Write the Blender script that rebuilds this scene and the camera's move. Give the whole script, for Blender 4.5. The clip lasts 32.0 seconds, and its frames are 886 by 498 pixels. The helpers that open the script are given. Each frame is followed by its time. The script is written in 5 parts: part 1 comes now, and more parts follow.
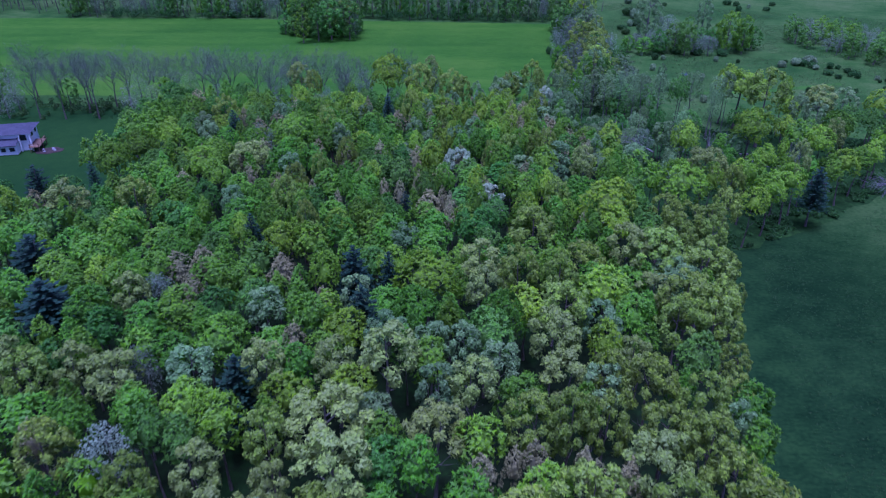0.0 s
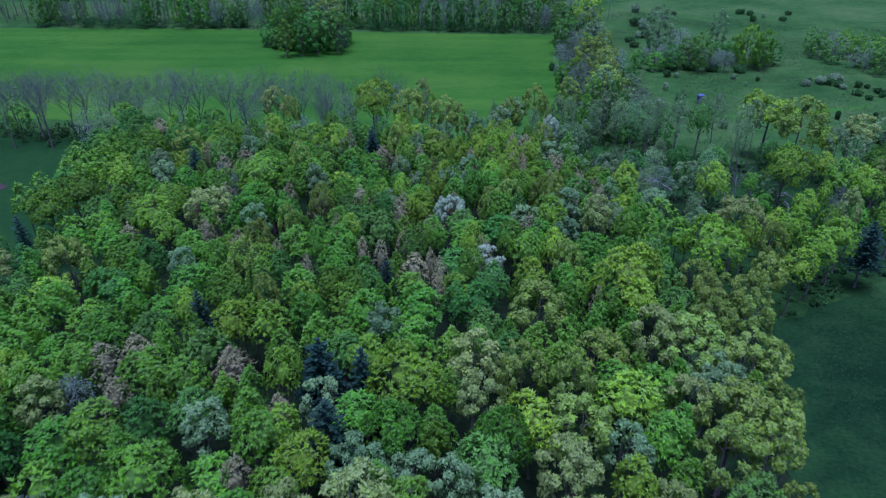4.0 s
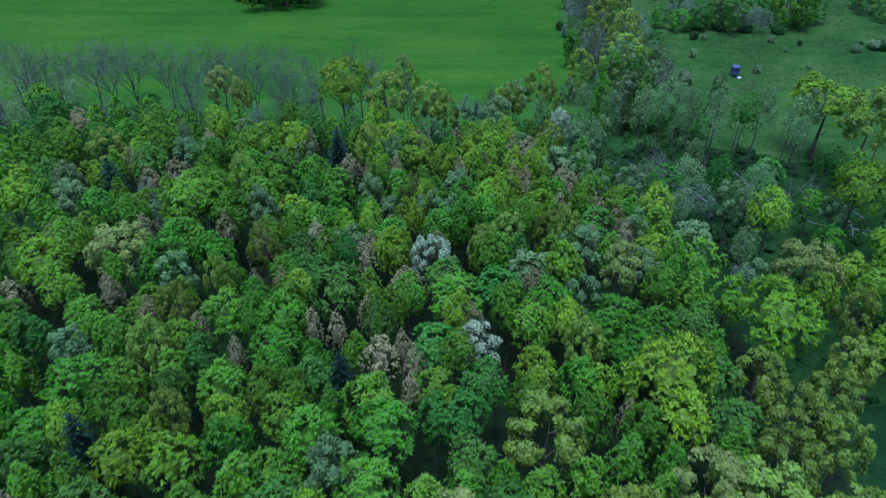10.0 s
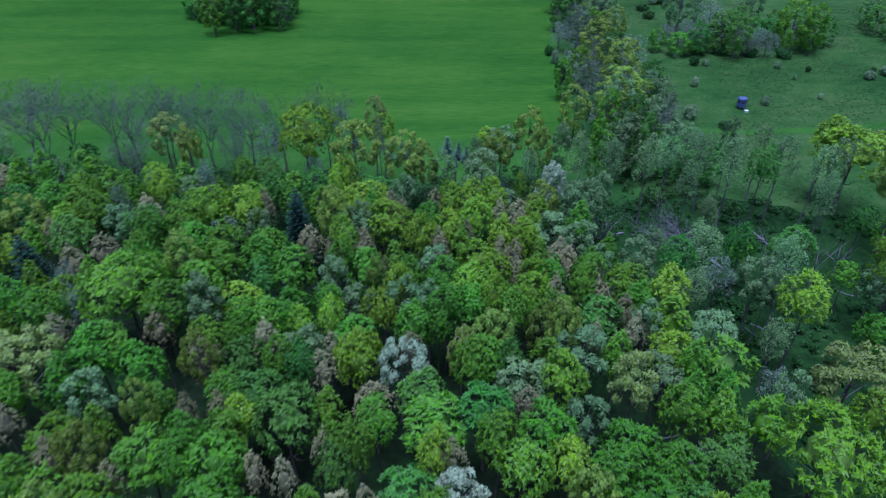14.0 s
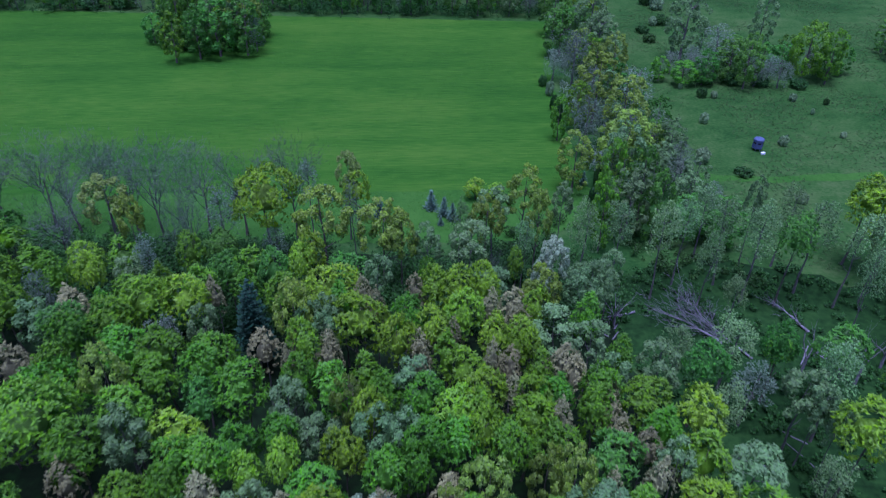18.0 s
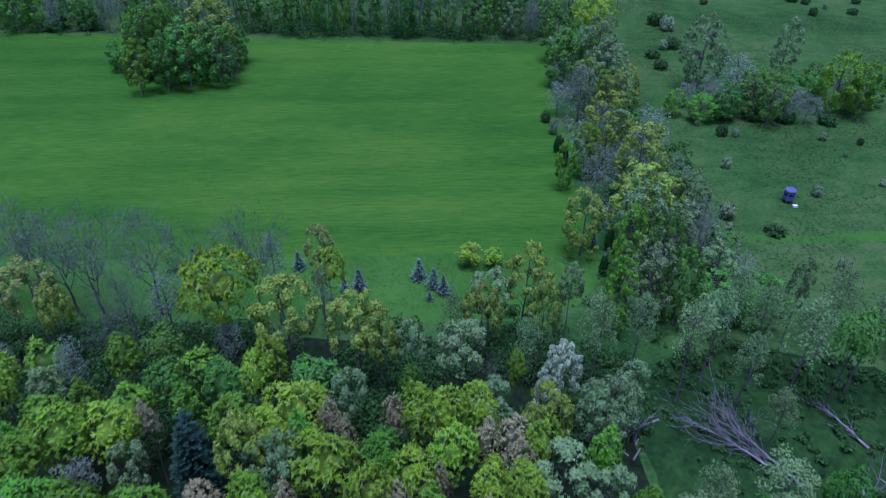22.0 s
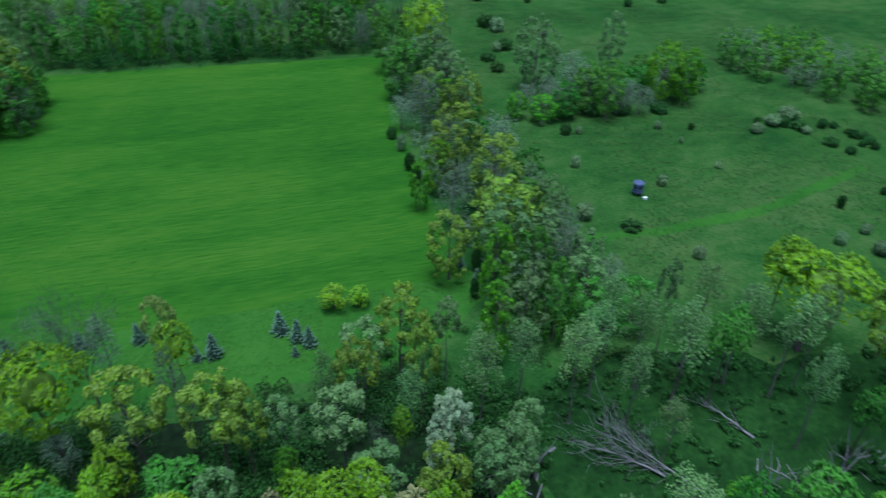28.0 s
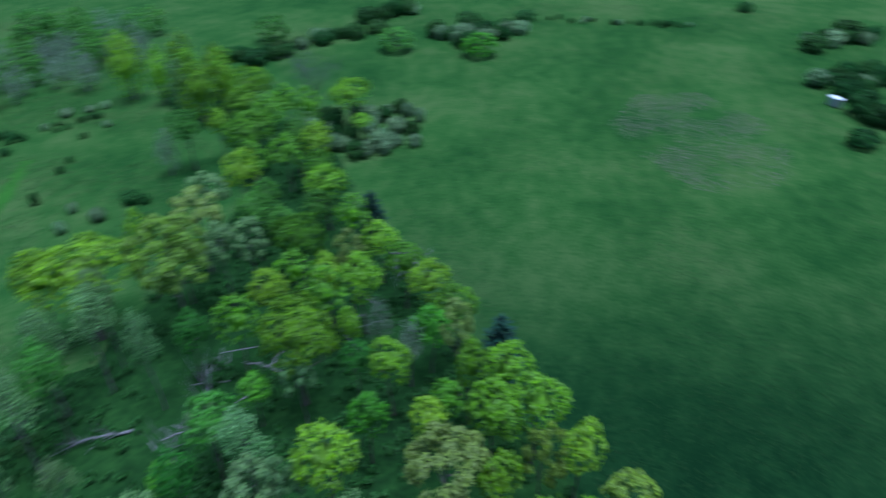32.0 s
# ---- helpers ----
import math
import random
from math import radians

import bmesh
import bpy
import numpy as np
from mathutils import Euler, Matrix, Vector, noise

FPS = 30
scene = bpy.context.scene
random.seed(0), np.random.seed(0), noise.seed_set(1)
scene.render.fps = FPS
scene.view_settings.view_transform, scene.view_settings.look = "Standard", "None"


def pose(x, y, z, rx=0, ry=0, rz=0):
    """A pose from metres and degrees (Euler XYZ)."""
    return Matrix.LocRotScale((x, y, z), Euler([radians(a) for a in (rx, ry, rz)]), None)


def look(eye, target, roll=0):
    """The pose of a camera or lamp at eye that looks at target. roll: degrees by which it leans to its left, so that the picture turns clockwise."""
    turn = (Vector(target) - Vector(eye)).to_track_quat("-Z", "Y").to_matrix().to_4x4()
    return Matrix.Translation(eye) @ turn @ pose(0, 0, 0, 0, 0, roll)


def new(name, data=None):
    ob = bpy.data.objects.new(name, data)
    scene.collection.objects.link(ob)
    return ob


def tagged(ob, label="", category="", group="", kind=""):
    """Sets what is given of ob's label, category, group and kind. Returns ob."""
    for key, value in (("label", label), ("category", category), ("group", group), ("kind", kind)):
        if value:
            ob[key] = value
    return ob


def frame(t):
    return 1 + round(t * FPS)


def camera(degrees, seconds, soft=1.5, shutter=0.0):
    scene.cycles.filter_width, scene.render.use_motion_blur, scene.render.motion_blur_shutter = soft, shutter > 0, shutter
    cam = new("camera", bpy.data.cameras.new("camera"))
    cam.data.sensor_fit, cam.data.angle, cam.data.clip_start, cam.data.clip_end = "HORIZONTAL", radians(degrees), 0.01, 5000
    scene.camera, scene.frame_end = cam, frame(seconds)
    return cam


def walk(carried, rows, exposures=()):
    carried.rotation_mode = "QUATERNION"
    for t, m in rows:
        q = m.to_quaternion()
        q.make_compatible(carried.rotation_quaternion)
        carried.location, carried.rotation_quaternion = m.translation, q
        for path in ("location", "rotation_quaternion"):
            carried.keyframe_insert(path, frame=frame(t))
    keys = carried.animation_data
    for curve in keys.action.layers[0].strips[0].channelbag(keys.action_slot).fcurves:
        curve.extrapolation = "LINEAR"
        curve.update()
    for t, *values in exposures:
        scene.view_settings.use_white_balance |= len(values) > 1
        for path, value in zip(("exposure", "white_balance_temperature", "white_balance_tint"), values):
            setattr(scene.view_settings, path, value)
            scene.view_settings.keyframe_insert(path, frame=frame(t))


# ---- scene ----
cam = camera(64.7, 32.0, soft=1.2, shutter=1.0)
METRES, EYE, TILT, LEAN, TURN = 100.0, 52.0, -30.0, 0.0, 0.0
ROWS = [
    (0.0, 0.0, 0.0, 0.0, 0.0, 0.0, -0.0),
    (0.5, 0.0016, 0.0192, 0.0111, -0.02, 0.01, -0.01),
    (1.0, 0.0031, 0.0384, 0.0222, -0.02, 0.02, -0.02),
    (1.5, 0.0047, 0.0577, 0.0333, -0.03, 0.02, -0.02),
    (2.0, 0.0064, 0.0772, 0.0444, -0.02, 0.03, -0.02),
    (2.5, 0.0077, 0.0967, 0.0555, -0.06, 0.03, 0.0),
    (3.0, 0.0092, 0.1164, 0.0668, -0.08, 0.05, -0.01),
    (3.5, 0.0106, 0.1361, 0.0783, -0.1, 0.05, -0.03),
    (5.5, 0.0167, 0.2138, 0.1213, -0.12, -3.93, 0.02),
    (6.0, 0.0182, 0.2334, 0.1354, -0.12, -5.86, -0.02),
    (6.5, 0.0199, 0.2523, 0.1464, -0.13, -5.83, -0.04),
    (7.0, 0.0213, 0.2708, 0.1569, -0.16, -5.78, -0.05),
    (7.5, 0.0233, 0.2892, 0.1677, -0.16, -5.75, -0.05),
    (8.0, 0.025, 0.3074, 0.1783, -0.17, -5.72, -0.08),
    (8.5, 0.0265, 0.3253, 0.1883, -0.22, -5.65, -0.08),
    (9.0, 0.0283, 0.3431, 0.1987, -0.24, -5.64, -0.09),
    (9.5, 0.0304, 0.3606, 0.2088, -0.25, -5.62, -0.1),
    (10.0, 0.032, 0.3778, 0.2187, -0.29, -5.59, -0.13),
    (10.5, 0.0338, 0.395, 0.2289, -0.3, -5.59, -0.14),
    (11.0, 0.0356, 0.412, 0.2391, -0.32, -5.6, -0.18),
    (11.5, 0.037, 0.4289, 0.2485, -0.38, -5.56, -0.2),
    (12.0, 0.0389, 0.4457, 0.2584, -0.38, -5.56, -0.21),
    (12.5, 0.0403, 0.4625, 0.2682, -0.41, -5.55, -0.23),
    (13.0, 0.0415, 0.4795, 0.2779, -0.43, -5.53, -0.22),
    (13.5, 0.0427, 0.4966, 0.2879, -0.44, -5.52, -0.22),
    (14.0, 0.0445, 0.5142, 0.298, -1.38, -5.54, 0.36),
    (14.5, 0.0452, 0.5314, 0.3084, -2.09, -5.55, 0.75),
    (16.5, 0.0506, 0.6003, 0.3498, -2.23, -5.56, 0.62),
    (17.0, 0.0522, 0.6176, 0.3595, -2.26, -5.52, 0.62),
    (17.5, 0.0543, 0.6349, 0.3693, -2.26, -5.51, 0.65),
    (18.0, 0.0562, 0.6524, 0.3791, -2.29, -5.5, 0.64),
    (18.5, 0.0584, 0.6695, 0.389, -2.31, -5.5, 0.64),
    (19.0, 0.0607, 0.6868, 0.399, -2.32, -5.5, 0.65),
    (19.5, 0.0629, 0.7041, 0.4088, -2.33, -5.49, 0.64),
    (20.0, 0.0652, 0.7213, 0.4187, -2.36, -5.48, 0.64),
    (20.5, 0.0672, 0.7386, 0.4285, -2.38, -5.48, 0.64),
    (21.0, 0.0694, 0.7553, 0.4383, -2.39, -5.47, 0.64),
    (21.5, 0.0715, 0.7723, 0.4481, -2.4, -5.47, 0.65),
    (22.0, 0.0734, 0.7892, 0.458, -2.42, -5.46, 0.65),
    (22.5, 0.0756, 0.806, 0.4677, -2.43, -5.45, 0.67),
    (23.0, 0.0777, 0.8213, 0.4771, -2.49, -5.27, 0.65),
    (23.5, 0.0791, 0.8336, 0.4843, -2.53, -5.19, 0.57),
    (24.0, 0.0804, 0.8419, 0.489, -2.77, -5.14, 0.64),
    (24.5, 0.08, 0.8467, 0.4915, -3.54, -5.12, 1.04),
    (26.5, 0.081, 0.8509, 0.4906, -6.68, -5.24, 2.72),
    (27.0, 0.081, 0.8506, 0.4906, -7.68, -5.33, 3.3),
    (27.5, 0.0809, 0.8498, 0.4906, -11.5, -5.71, 5.58),
    (28.0, 0.0807, 0.8494, 0.4906, -14.61, -6.12, 7.39),
    (28.5, 0.0808, 0.8487, 0.4905, -19.04, -6.84, 9.9),
    (29.0, 0.0813, 0.8488, 0.4899, -25.11, -8.1, 13.23),
    (29.5, 0.0819, 0.8476, 0.4899, -32.59, -10.14, 17.06),
    (30.0, 0.0832, 0.8468, 0.4892, -40.58, -12.82, 20.67),
    (30.5, 0.0833, 0.8457, 0.4887, -49.97, -16.48, 24.14),
    (31.0, 0.0812, 0.8433, 0.4893, -60.13, -20.88, 27.05),
    (31.5, 0.0811, 0.8438, 0.4896, -71.14, -26.06, 29.17),
    (32.0, 0.0801, 0.8439, 0.4902, -83.81, -32.33, 30.45),
]
walk(cam, [(t, pose(0, 0, EYE, TILT, LEAN, TURN) @ pose(METRES * x, METRES * y, METRES * z, 90 + pitch, roll, yaw)) for t, x, y, z, yaw, pitch, roll in ROWS],
     [(0.0, 0.75, 4700, 69), (3.5, 0.73, 4750, 59), (5.5, 0.71, 5080, 24), (14.0, 0.70, 4920, 37), (16.5, 0.68, 4930, 48), (23.2, 0.66, 4900, 51), (24.2, 0.68, 5450, 10), (28.0, 0.67, 5500, 4), (32.0, 0.74, 5020, 14)])

# ---- world and light: a dull evening sky ----
SUN_UP, SUN_FROM = 82.0, 200.0
world = bpy.data.worlds.new("evening_sky")
scene.world = world
world.use_nodes = True
wn, wl = world.node_tree.nodes, world.node_tree.links
sky = wn.new("ShaderNodeTexSky")
sky.sky_type = "NISHITA"
sky.sun_disc = False
sky.sun_elevation, sky.sun_rotation = radians(SUN_UP), radians(SUN_FROM)
sky.dust_density = 2.0
wn["Background"].inputs["Strength"].default_value = 0.092
wl.new(sky.outputs["Color"], wn["Background"].inputs["Color"])
sun_data = bpy.data.lights.new("sun", "SUN")
sun_data.energy, sun_data.angle, sun_data.color = 2.5, radians(30), (0.92, 0.98, 1.0)
sun = new("sun", sun_data)
_d = Vector((math.sin(radians(SUN_FROM)) * math.cos(radians(SUN_UP)), math.cos(radians(SUN_FROM)) * math.cos(radians(SUN_UP)), math.sin(radians(SUN_UP))))
sun.matrix_world = look((0, 60, 120), Vector((0, 60, 120)) - _d)


# ---- materials ----
def nodes_of(name):
    m = bpy.data.materials.new(name)
    m.use_nodes = True
    return m, m.node_tree.nodes, m.node_tree.links, m.node_tree.nodes["Principled BSDF"]


def ramp(n, stops):
    r = n.new("ShaderNodeValToRGB")
    while len(r.color_ramp.elements) < len(stops):
        r.color_ramp.elements.new(0.5)
    for e, (p, c) in zip(r.color_ramp.elements, stops):
        e.position, e.color = p, (*c, 1)
    return r


def leaf_material(name, color, hue=0.02, value=0.28, glow=0.32, rough=0.55):
    """Leaves: the tone varies from tree to tree and from leaf to leaf, and light passes through the blades."""
    m, n, l, b = nodes_of(name)
    info, geo = n.new("ShaderNodeObjectInfo"), n.new("ShaderNodeNewGeometry")
    coord, cloud = n.new("ShaderNodeTexCoord"), n.new("ShaderNodeTexNoise")
    cloud.inputs["Scale"].default_value, cloud.inputs["Detail"].default_value = 0.9, 2.0
    l.new(coord.outputs["Object"], cloud.inputs["Vector"])
    hsv = n.new("ShaderNodeHueSaturation")
    hsv.inputs["Color"].default_value = (*color, 1)

    def remap(sock, lo, hi):
        r = n.new("ShaderNodeMapRange")
        r.inputs["To Min"].default_value, r.inputs["To Max"].default_value = lo, hi
        l.new(sock, r.inputs["Value"])
        return r.outputs["Result"]

    def times(a, c):
        r = n.new("ShaderNodeMath")
        r.operation = "MULTIPLY"
        l.new(a, r.inputs[0])
        l.new(c, r.inputs[1])
        return r.outputs["Value"]

    l.new(remap(info.outputs["Random"], 0.5 - hue, 0.5 + hue * 0.5), hsv.inputs["Hue"])
    frac = n.new("ShaderNodeMath")
    frac.operation = "FRACT"
    mul = n.new("ShaderNodeMath")
    mul.operation = "MULTIPLY"
    mul.inputs[1].default_value = 17.3
    l.new(info.outputs["Random"], mul.inputs[0])
    l.new(mul.outputs["Value"], frac.inputs[0])
    v = times(remap(frac.outputs["Value"], 1 - value, 1 + value), remap(geo.outputs["Random Per Island"], 0.86, 1.14))
    grain = n.new("ShaderNodeTexNoise")
    grain.inputs["Scale"].default_value, grain.inputs["Detail"].default_value = 7.0, 3.0
    l.new(coord.outputs["Object"], grain.inputs["Vector"])
    l.new(times(times(v, remap(grain.outputs["Fac"], 0.66, 1.34)), remap(cloud.outputs["Fac"], 0.82, 1.18)), hsv.inputs["Value"])
    bp = n.new("ShaderNodeBump")
    bp.inputs["Strength"].default_value, bp.inputs["Distance"].default_value = 0.45, 0.12
    l.new(grain.outputs["Fac"], bp.inputs["Height"])
    l.new(bp.outputs["Normal"], b.inputs["Normal"])
    l.new(remap(geo.outputs["Random Per Island"], 0.85, 1.08), hsv.inputs["Saturation"])
    l.new(hsv.outputs["Color"], b.inputs["Base Color"])
    b.inputs["Roughness"].default_value = rough
    b.inputs["Specular IOR Level"].default_value = 0.08
    tr, mix = n.new("ShaderNodeBsdfTranslucent"), n.new("ShaderNodeMixShader")
    l.new(hsv.outputs["Color"], tr.inputs["Color"])
    mix.inputs["Fac"].default_value = glow
    l.new(b.outputs["BSDF"], mix.inputs[1])
    l.new(tr.outputs["BSDF"], mix.inputs[2])
    l.new(mix.outputs["Shader"], n["Material Output"].inputs["Surface"])
    return m


def rough_material(name, dark, light, scale=3.0, rough=0.85, bump=0.3, stretch=(1, 1, 1), metal=0.0):
    """A matt surface of two tones in coarse and fine noise, with a little relief."""
    m, n, l, b = nodes_of(name)
    coord, mp = n.new("ShaderNodeTexCoord"), n.new("ShaderNodeMapping")
    mp.inputs["Scale"].default_value = stretch
    l.new(coord.outputs["Object"], mp.inputs["Vector"])
    coarse, fine = n.new("ShaderNodeTexNoise"), n.new("ShaderNodeTexNoise")
    coarse.inputs["Scale"].default_value, fine.inputs["Scale"].default_value = scale * 0.2, scale
    coarse.inputs["Detail"].default_value, fine.inputs["Detail"].default_value = 4, 6
    mix = n.new("ShaderNodeMath")
    mix.operation = "MULTIPLY_ADD"
    half = n.new("ShaderNodeMath")
    half.operation = "MULTIPLY"
    half.inputs[1].default_value = 0.5
    for t in (coarse, fine):
        l.new(mp.outputs["Vector"], t.inputs["Vector"])
    l.new(coarse.outputs["Fac"], mix.inputs[0])
    mix.inputs[1].default_value = 0.5
    l.new(fine.outputs["Fac"], half.inputs[0])
    l.new(half.outputs["Value"], mix.inputs[2])
    r = ramp(n, [(0.35, dark), (0.65, light)])
    l.new(mix.outputs["Value"], r.inputs["Fac"])
    l.new(r.outputs["Color"], b.inputs["Base Color"])
    bp = n.new("ShaderNodeBump")
    bp.inputs["Strength"].default_value, bp.inputs["Distance"].default_value = bump, 0.1
    l.new(fine.outputs["Fac"], bp.inputs["Height"])
    l.new(bp.outputs["Normal"], b.inputs["Normal"])
    b.inputs["Roughness"].default_value, b.inputs["Metallic"].default_value = rough, metal
    b.inputs["Specular IOR Level"].default_value = 0.2
    return m


def grass_material(name, tones, big=0.03, streak=(1, 1, 1), bump=0.6, fine=2.5, lens_falloff=False):
    """Turf seen from above: wide patches, streaks along the rows and fine mottling."""
    m, n, l, b = nodes_of(name)
    coord, mp = n.new("ShaderNodeTexCoord"), n.new("ShaderNodeMapping")
    mp.inputs["Scale"].default_value = streak
    mp.inputs["Rotation"].default_value = (0, 0, radians(1.5))
    l.new(coord.outputs["Object"], mp.inputs["Vector"])
    value = None
    for scale, weight, vec in ((big, 0.42, coord.outputs["Object"]), (big * 9, 0.26, mp.outputs["Vector"]), (fine, 0.32, mp.outputs["Vector"])):
        t, k = n.new("ShaderNodeTexNoise"), n.new("ShaderNodeMath")
        t.inputs["Scale"].default_value, t.inputs["Detail"].default_value = scale, 5
        l.new(vec, t.inputs["Vector"])
        k.operation = "MULTIPLY_ADD"
        k.inputs[1].default_value = weight
        l.new(t.outputs["Fac"], k.inputs[0])
        if value:
            l.new(value, k.inputs[2])
        else:
            k.inputs[2].default_value = 0.0
        value = k.outputs["Value"]
    r = ramp(n, [(0.40 + 0.20 * i / (len(tones) - 1), c) for i, c in enumerate(tones)])
    l.new(value, r.inputs["Fac"])
    tone = r.outputs["Color"]
    # Lens falloff painted into the turf colour: darker tones towards the south-west.
    if lens_falloff:
        dimmed = ramp(n, [(0.40, (0.004, 0.018, 0.006)), (0.50, (0.008, 0.030, 0.009)), (0.60, (0.014, 0.046, 0.012))])
        l.new(value, dimmed.inputs["Fac"])
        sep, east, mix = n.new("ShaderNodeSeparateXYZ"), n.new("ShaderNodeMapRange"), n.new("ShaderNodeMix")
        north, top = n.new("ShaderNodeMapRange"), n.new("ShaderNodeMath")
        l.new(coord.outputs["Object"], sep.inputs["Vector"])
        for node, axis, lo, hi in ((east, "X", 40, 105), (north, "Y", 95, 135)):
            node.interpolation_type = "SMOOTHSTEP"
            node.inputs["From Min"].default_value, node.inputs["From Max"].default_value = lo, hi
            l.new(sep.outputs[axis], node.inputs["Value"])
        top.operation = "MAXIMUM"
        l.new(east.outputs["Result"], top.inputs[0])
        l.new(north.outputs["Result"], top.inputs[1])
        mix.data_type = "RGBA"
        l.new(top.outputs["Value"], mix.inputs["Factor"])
        l.new(dimmed.outputs["Color"], mix.inputs["A"])
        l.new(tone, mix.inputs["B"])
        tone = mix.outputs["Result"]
    l.new(tone, b.inputs["Base Color"])
    bp = n.new("ShaderNodeBump")
    bp.inputs["Strength"].default_value, bp.inputs["Distance"].default_value = bump, 0.15
    l.new(value, bp.inputs["Height"])
    l.new(bp.outputs["Normal"], b.inputs["Normal"])
    b.inputs["Roughness"].default_value = 0.9
    b.inputs["Specular IOR Level"].default_value = 0.02
    return m


LEAF = {
    "maple": leaf_material("maple_leaf", (0.088, 0.262, 0.015)),
    "lime": leaf_material("young_yellow_green_leaf", (0.165, 0.350, 0.014), hue=0.014),
    "olive": leaf_material("oak_catkin_leaf", (0.172, 0.292, 0.036), hue=0.012),
    "cream": leaf_material("cream_oak_leaf", (0.205, 0.305, 0.064), hue=0.012, value=0.2),
    "pale": leaf_material("silvery_leaf", (0.138, 0.262, 0.088), hue=0.015, value=0.22),
    "bluegreen": leaf_material("blue_green_leaf", (0.066, 0.222, 0.027)),
    "rust": leaf_material("reddish_bud", (0.27, 0.285, 0.125), hue=0.018),
    "white": leaf_material("white_blossom", (0.30, 0.42, 0.24), hue=0.02, value=0.12),
    "pine": leaf_material("pine_needles", (0.015, 0.046, 0.028), glow=0.1),
    "spruce": leaf_material("blue_spruce_needles", (0.085, 0.160, 0.105), glow=0.1, value=0.15),
    "grey": leaf_material("grey_twig_buds", (0.156, 0.231, 0.147), hue=0.02),
    "sage": leaf_material("sage_green_leaf", (0.145, 0.285, 0.092), hue=0.015),
    "downy": leaf_material("downy_grey_leaf", (0.190, 0.315, 0.140), hue=0.015),
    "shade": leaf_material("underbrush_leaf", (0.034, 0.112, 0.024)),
    "grass": leaf_material("grass_blade", (0.046, 0.110, 0.026), glow=0.3, value=0.1),
    "pasture": leaf_material("pasture_blade", (0.014, 0.050, 0.012), glow=0.3, value=0.1),
    "dry": leaf_material("dry_grass_blade", (0.150, 0.160, 0.110), glow=0.2, value=0.1),
    "crop": leaf_material("crop_blade", (0.032, 0.140, 0.009), glow=0.3, value=0.1),
}
BARK = rough_material("bark", (0.06, 0.05, 0.045), (0.16, 0.14, 0.12), 6, 0.9, 0.6, (3, 3, 0.6))
GREY_BARK = rough_material("pale_bark", (0.07, 0.068, 0.062), (0.17, 0.165, 0.15), 6, 0.9, 0.6, (3, 3, 0.6))
TWIG_BARK = rough_material("grey_twigs", (0.055, 0.078, 0.056), (0.12, 0.155, 0.118), 6, 0.9, 0.4)
DEAD_WOOD = rough_material("bleached_dead_wood", (0.10, 0.097, 0.105), (0.25, 0.24, 0.265), 5, 0.85, 0.4, (1, 1, 1))
CROP = grass_material("crop_grass", [(0.017, 0.074, 0.008), (0.030, 0.104, 0.010), (0.052, 0.128, 0.014)], 0.02, (0.12, 1, 1))
MEADOW = grass_material("rough_meadow_grass", [(0.014, 0.054, 0.011), (0.029, 0.083, 0.017), (0.056, 0.104, 0.029)], 0.045, (0.7, 1, 1), lens_falloff=True)
LAWN = grass_material("lawn_grass", [(0.008, 0.036, 0.009), (0.015, 0.052, 0.011)], 0.05, (1, 1, 1), 0.3)
PATH = grass_material("mown_path_grass", [(0.024, 0.090, 0.012), (0.042, 0.124, 0.018)], 0.1)
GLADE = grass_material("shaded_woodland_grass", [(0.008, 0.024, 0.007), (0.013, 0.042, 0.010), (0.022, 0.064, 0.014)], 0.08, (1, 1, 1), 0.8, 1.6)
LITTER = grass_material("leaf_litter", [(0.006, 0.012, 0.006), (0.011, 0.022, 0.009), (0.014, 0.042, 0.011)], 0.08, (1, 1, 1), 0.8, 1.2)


# ---- mesh tools ----
def mesh_of(name, verts, faces, material, smooth=False):
    """A mesh from an array of corners and an array of faces with k corners each."""
    verts, faces = np.asarray(verts, np.float32), np.asarray(faces, np.int32)
    me = bpy.data.meshes.new(name)
    me.vertices.add(len(verts))
    me.vertices.foreach_set("co", verts.ravel())
    k = faces.shape[1]
    me.loops.add(faces.size)
    me.loops.foreach_set("vertex_index", faces.ravel())
    me.polygons.add(len(faces))
    me.polygons.foreach_set("loop_start", np.arange(0, faces.size, k, dtype=np.int32))
    me.update(calc_edges=True)
    me.validate()
    me.materials.append(material)
    if smooth:
        me.polygons.foreach_set("use_smooth", np.ones(len(me.polygons), bool))
    return me


def child(name, me, parent, label=""):
    ob = new(name, me)
    ob.parent = parent
    return tagged(ob, label)


def part(name, bm, material, parent=None, label="", smooth=False):
    """Links a bmesh as one mesh object, under a thing where one is given."""
    me = bpy.data.meshes.new(name)
    bm.to_mesh(me)
    bm.free()
    me.materials.append(material)
    if smooth:
        me.polygons.foreach_set("use_smooth", [True] * len(me.polygons))
    return child(name, me, parent, label)


def unit(v):
    return v / np.maximum(np.linalg.norm(v, axis=-1, keepdims=True), 1e-9)


def blades(rng, at, way, face, length, wide):
    """One pointed leaf for each place: it starts there, runs along way and turns its blade to face."""
    side = unit(np.cross(way, face))
    length, wide = length[:, None], wide[:, None]
    tri = np.stack([at - side * wide * 0.5, at + side * wide * 0.5, at + way * length], 1)
    return tri.reshape(-1, 3)


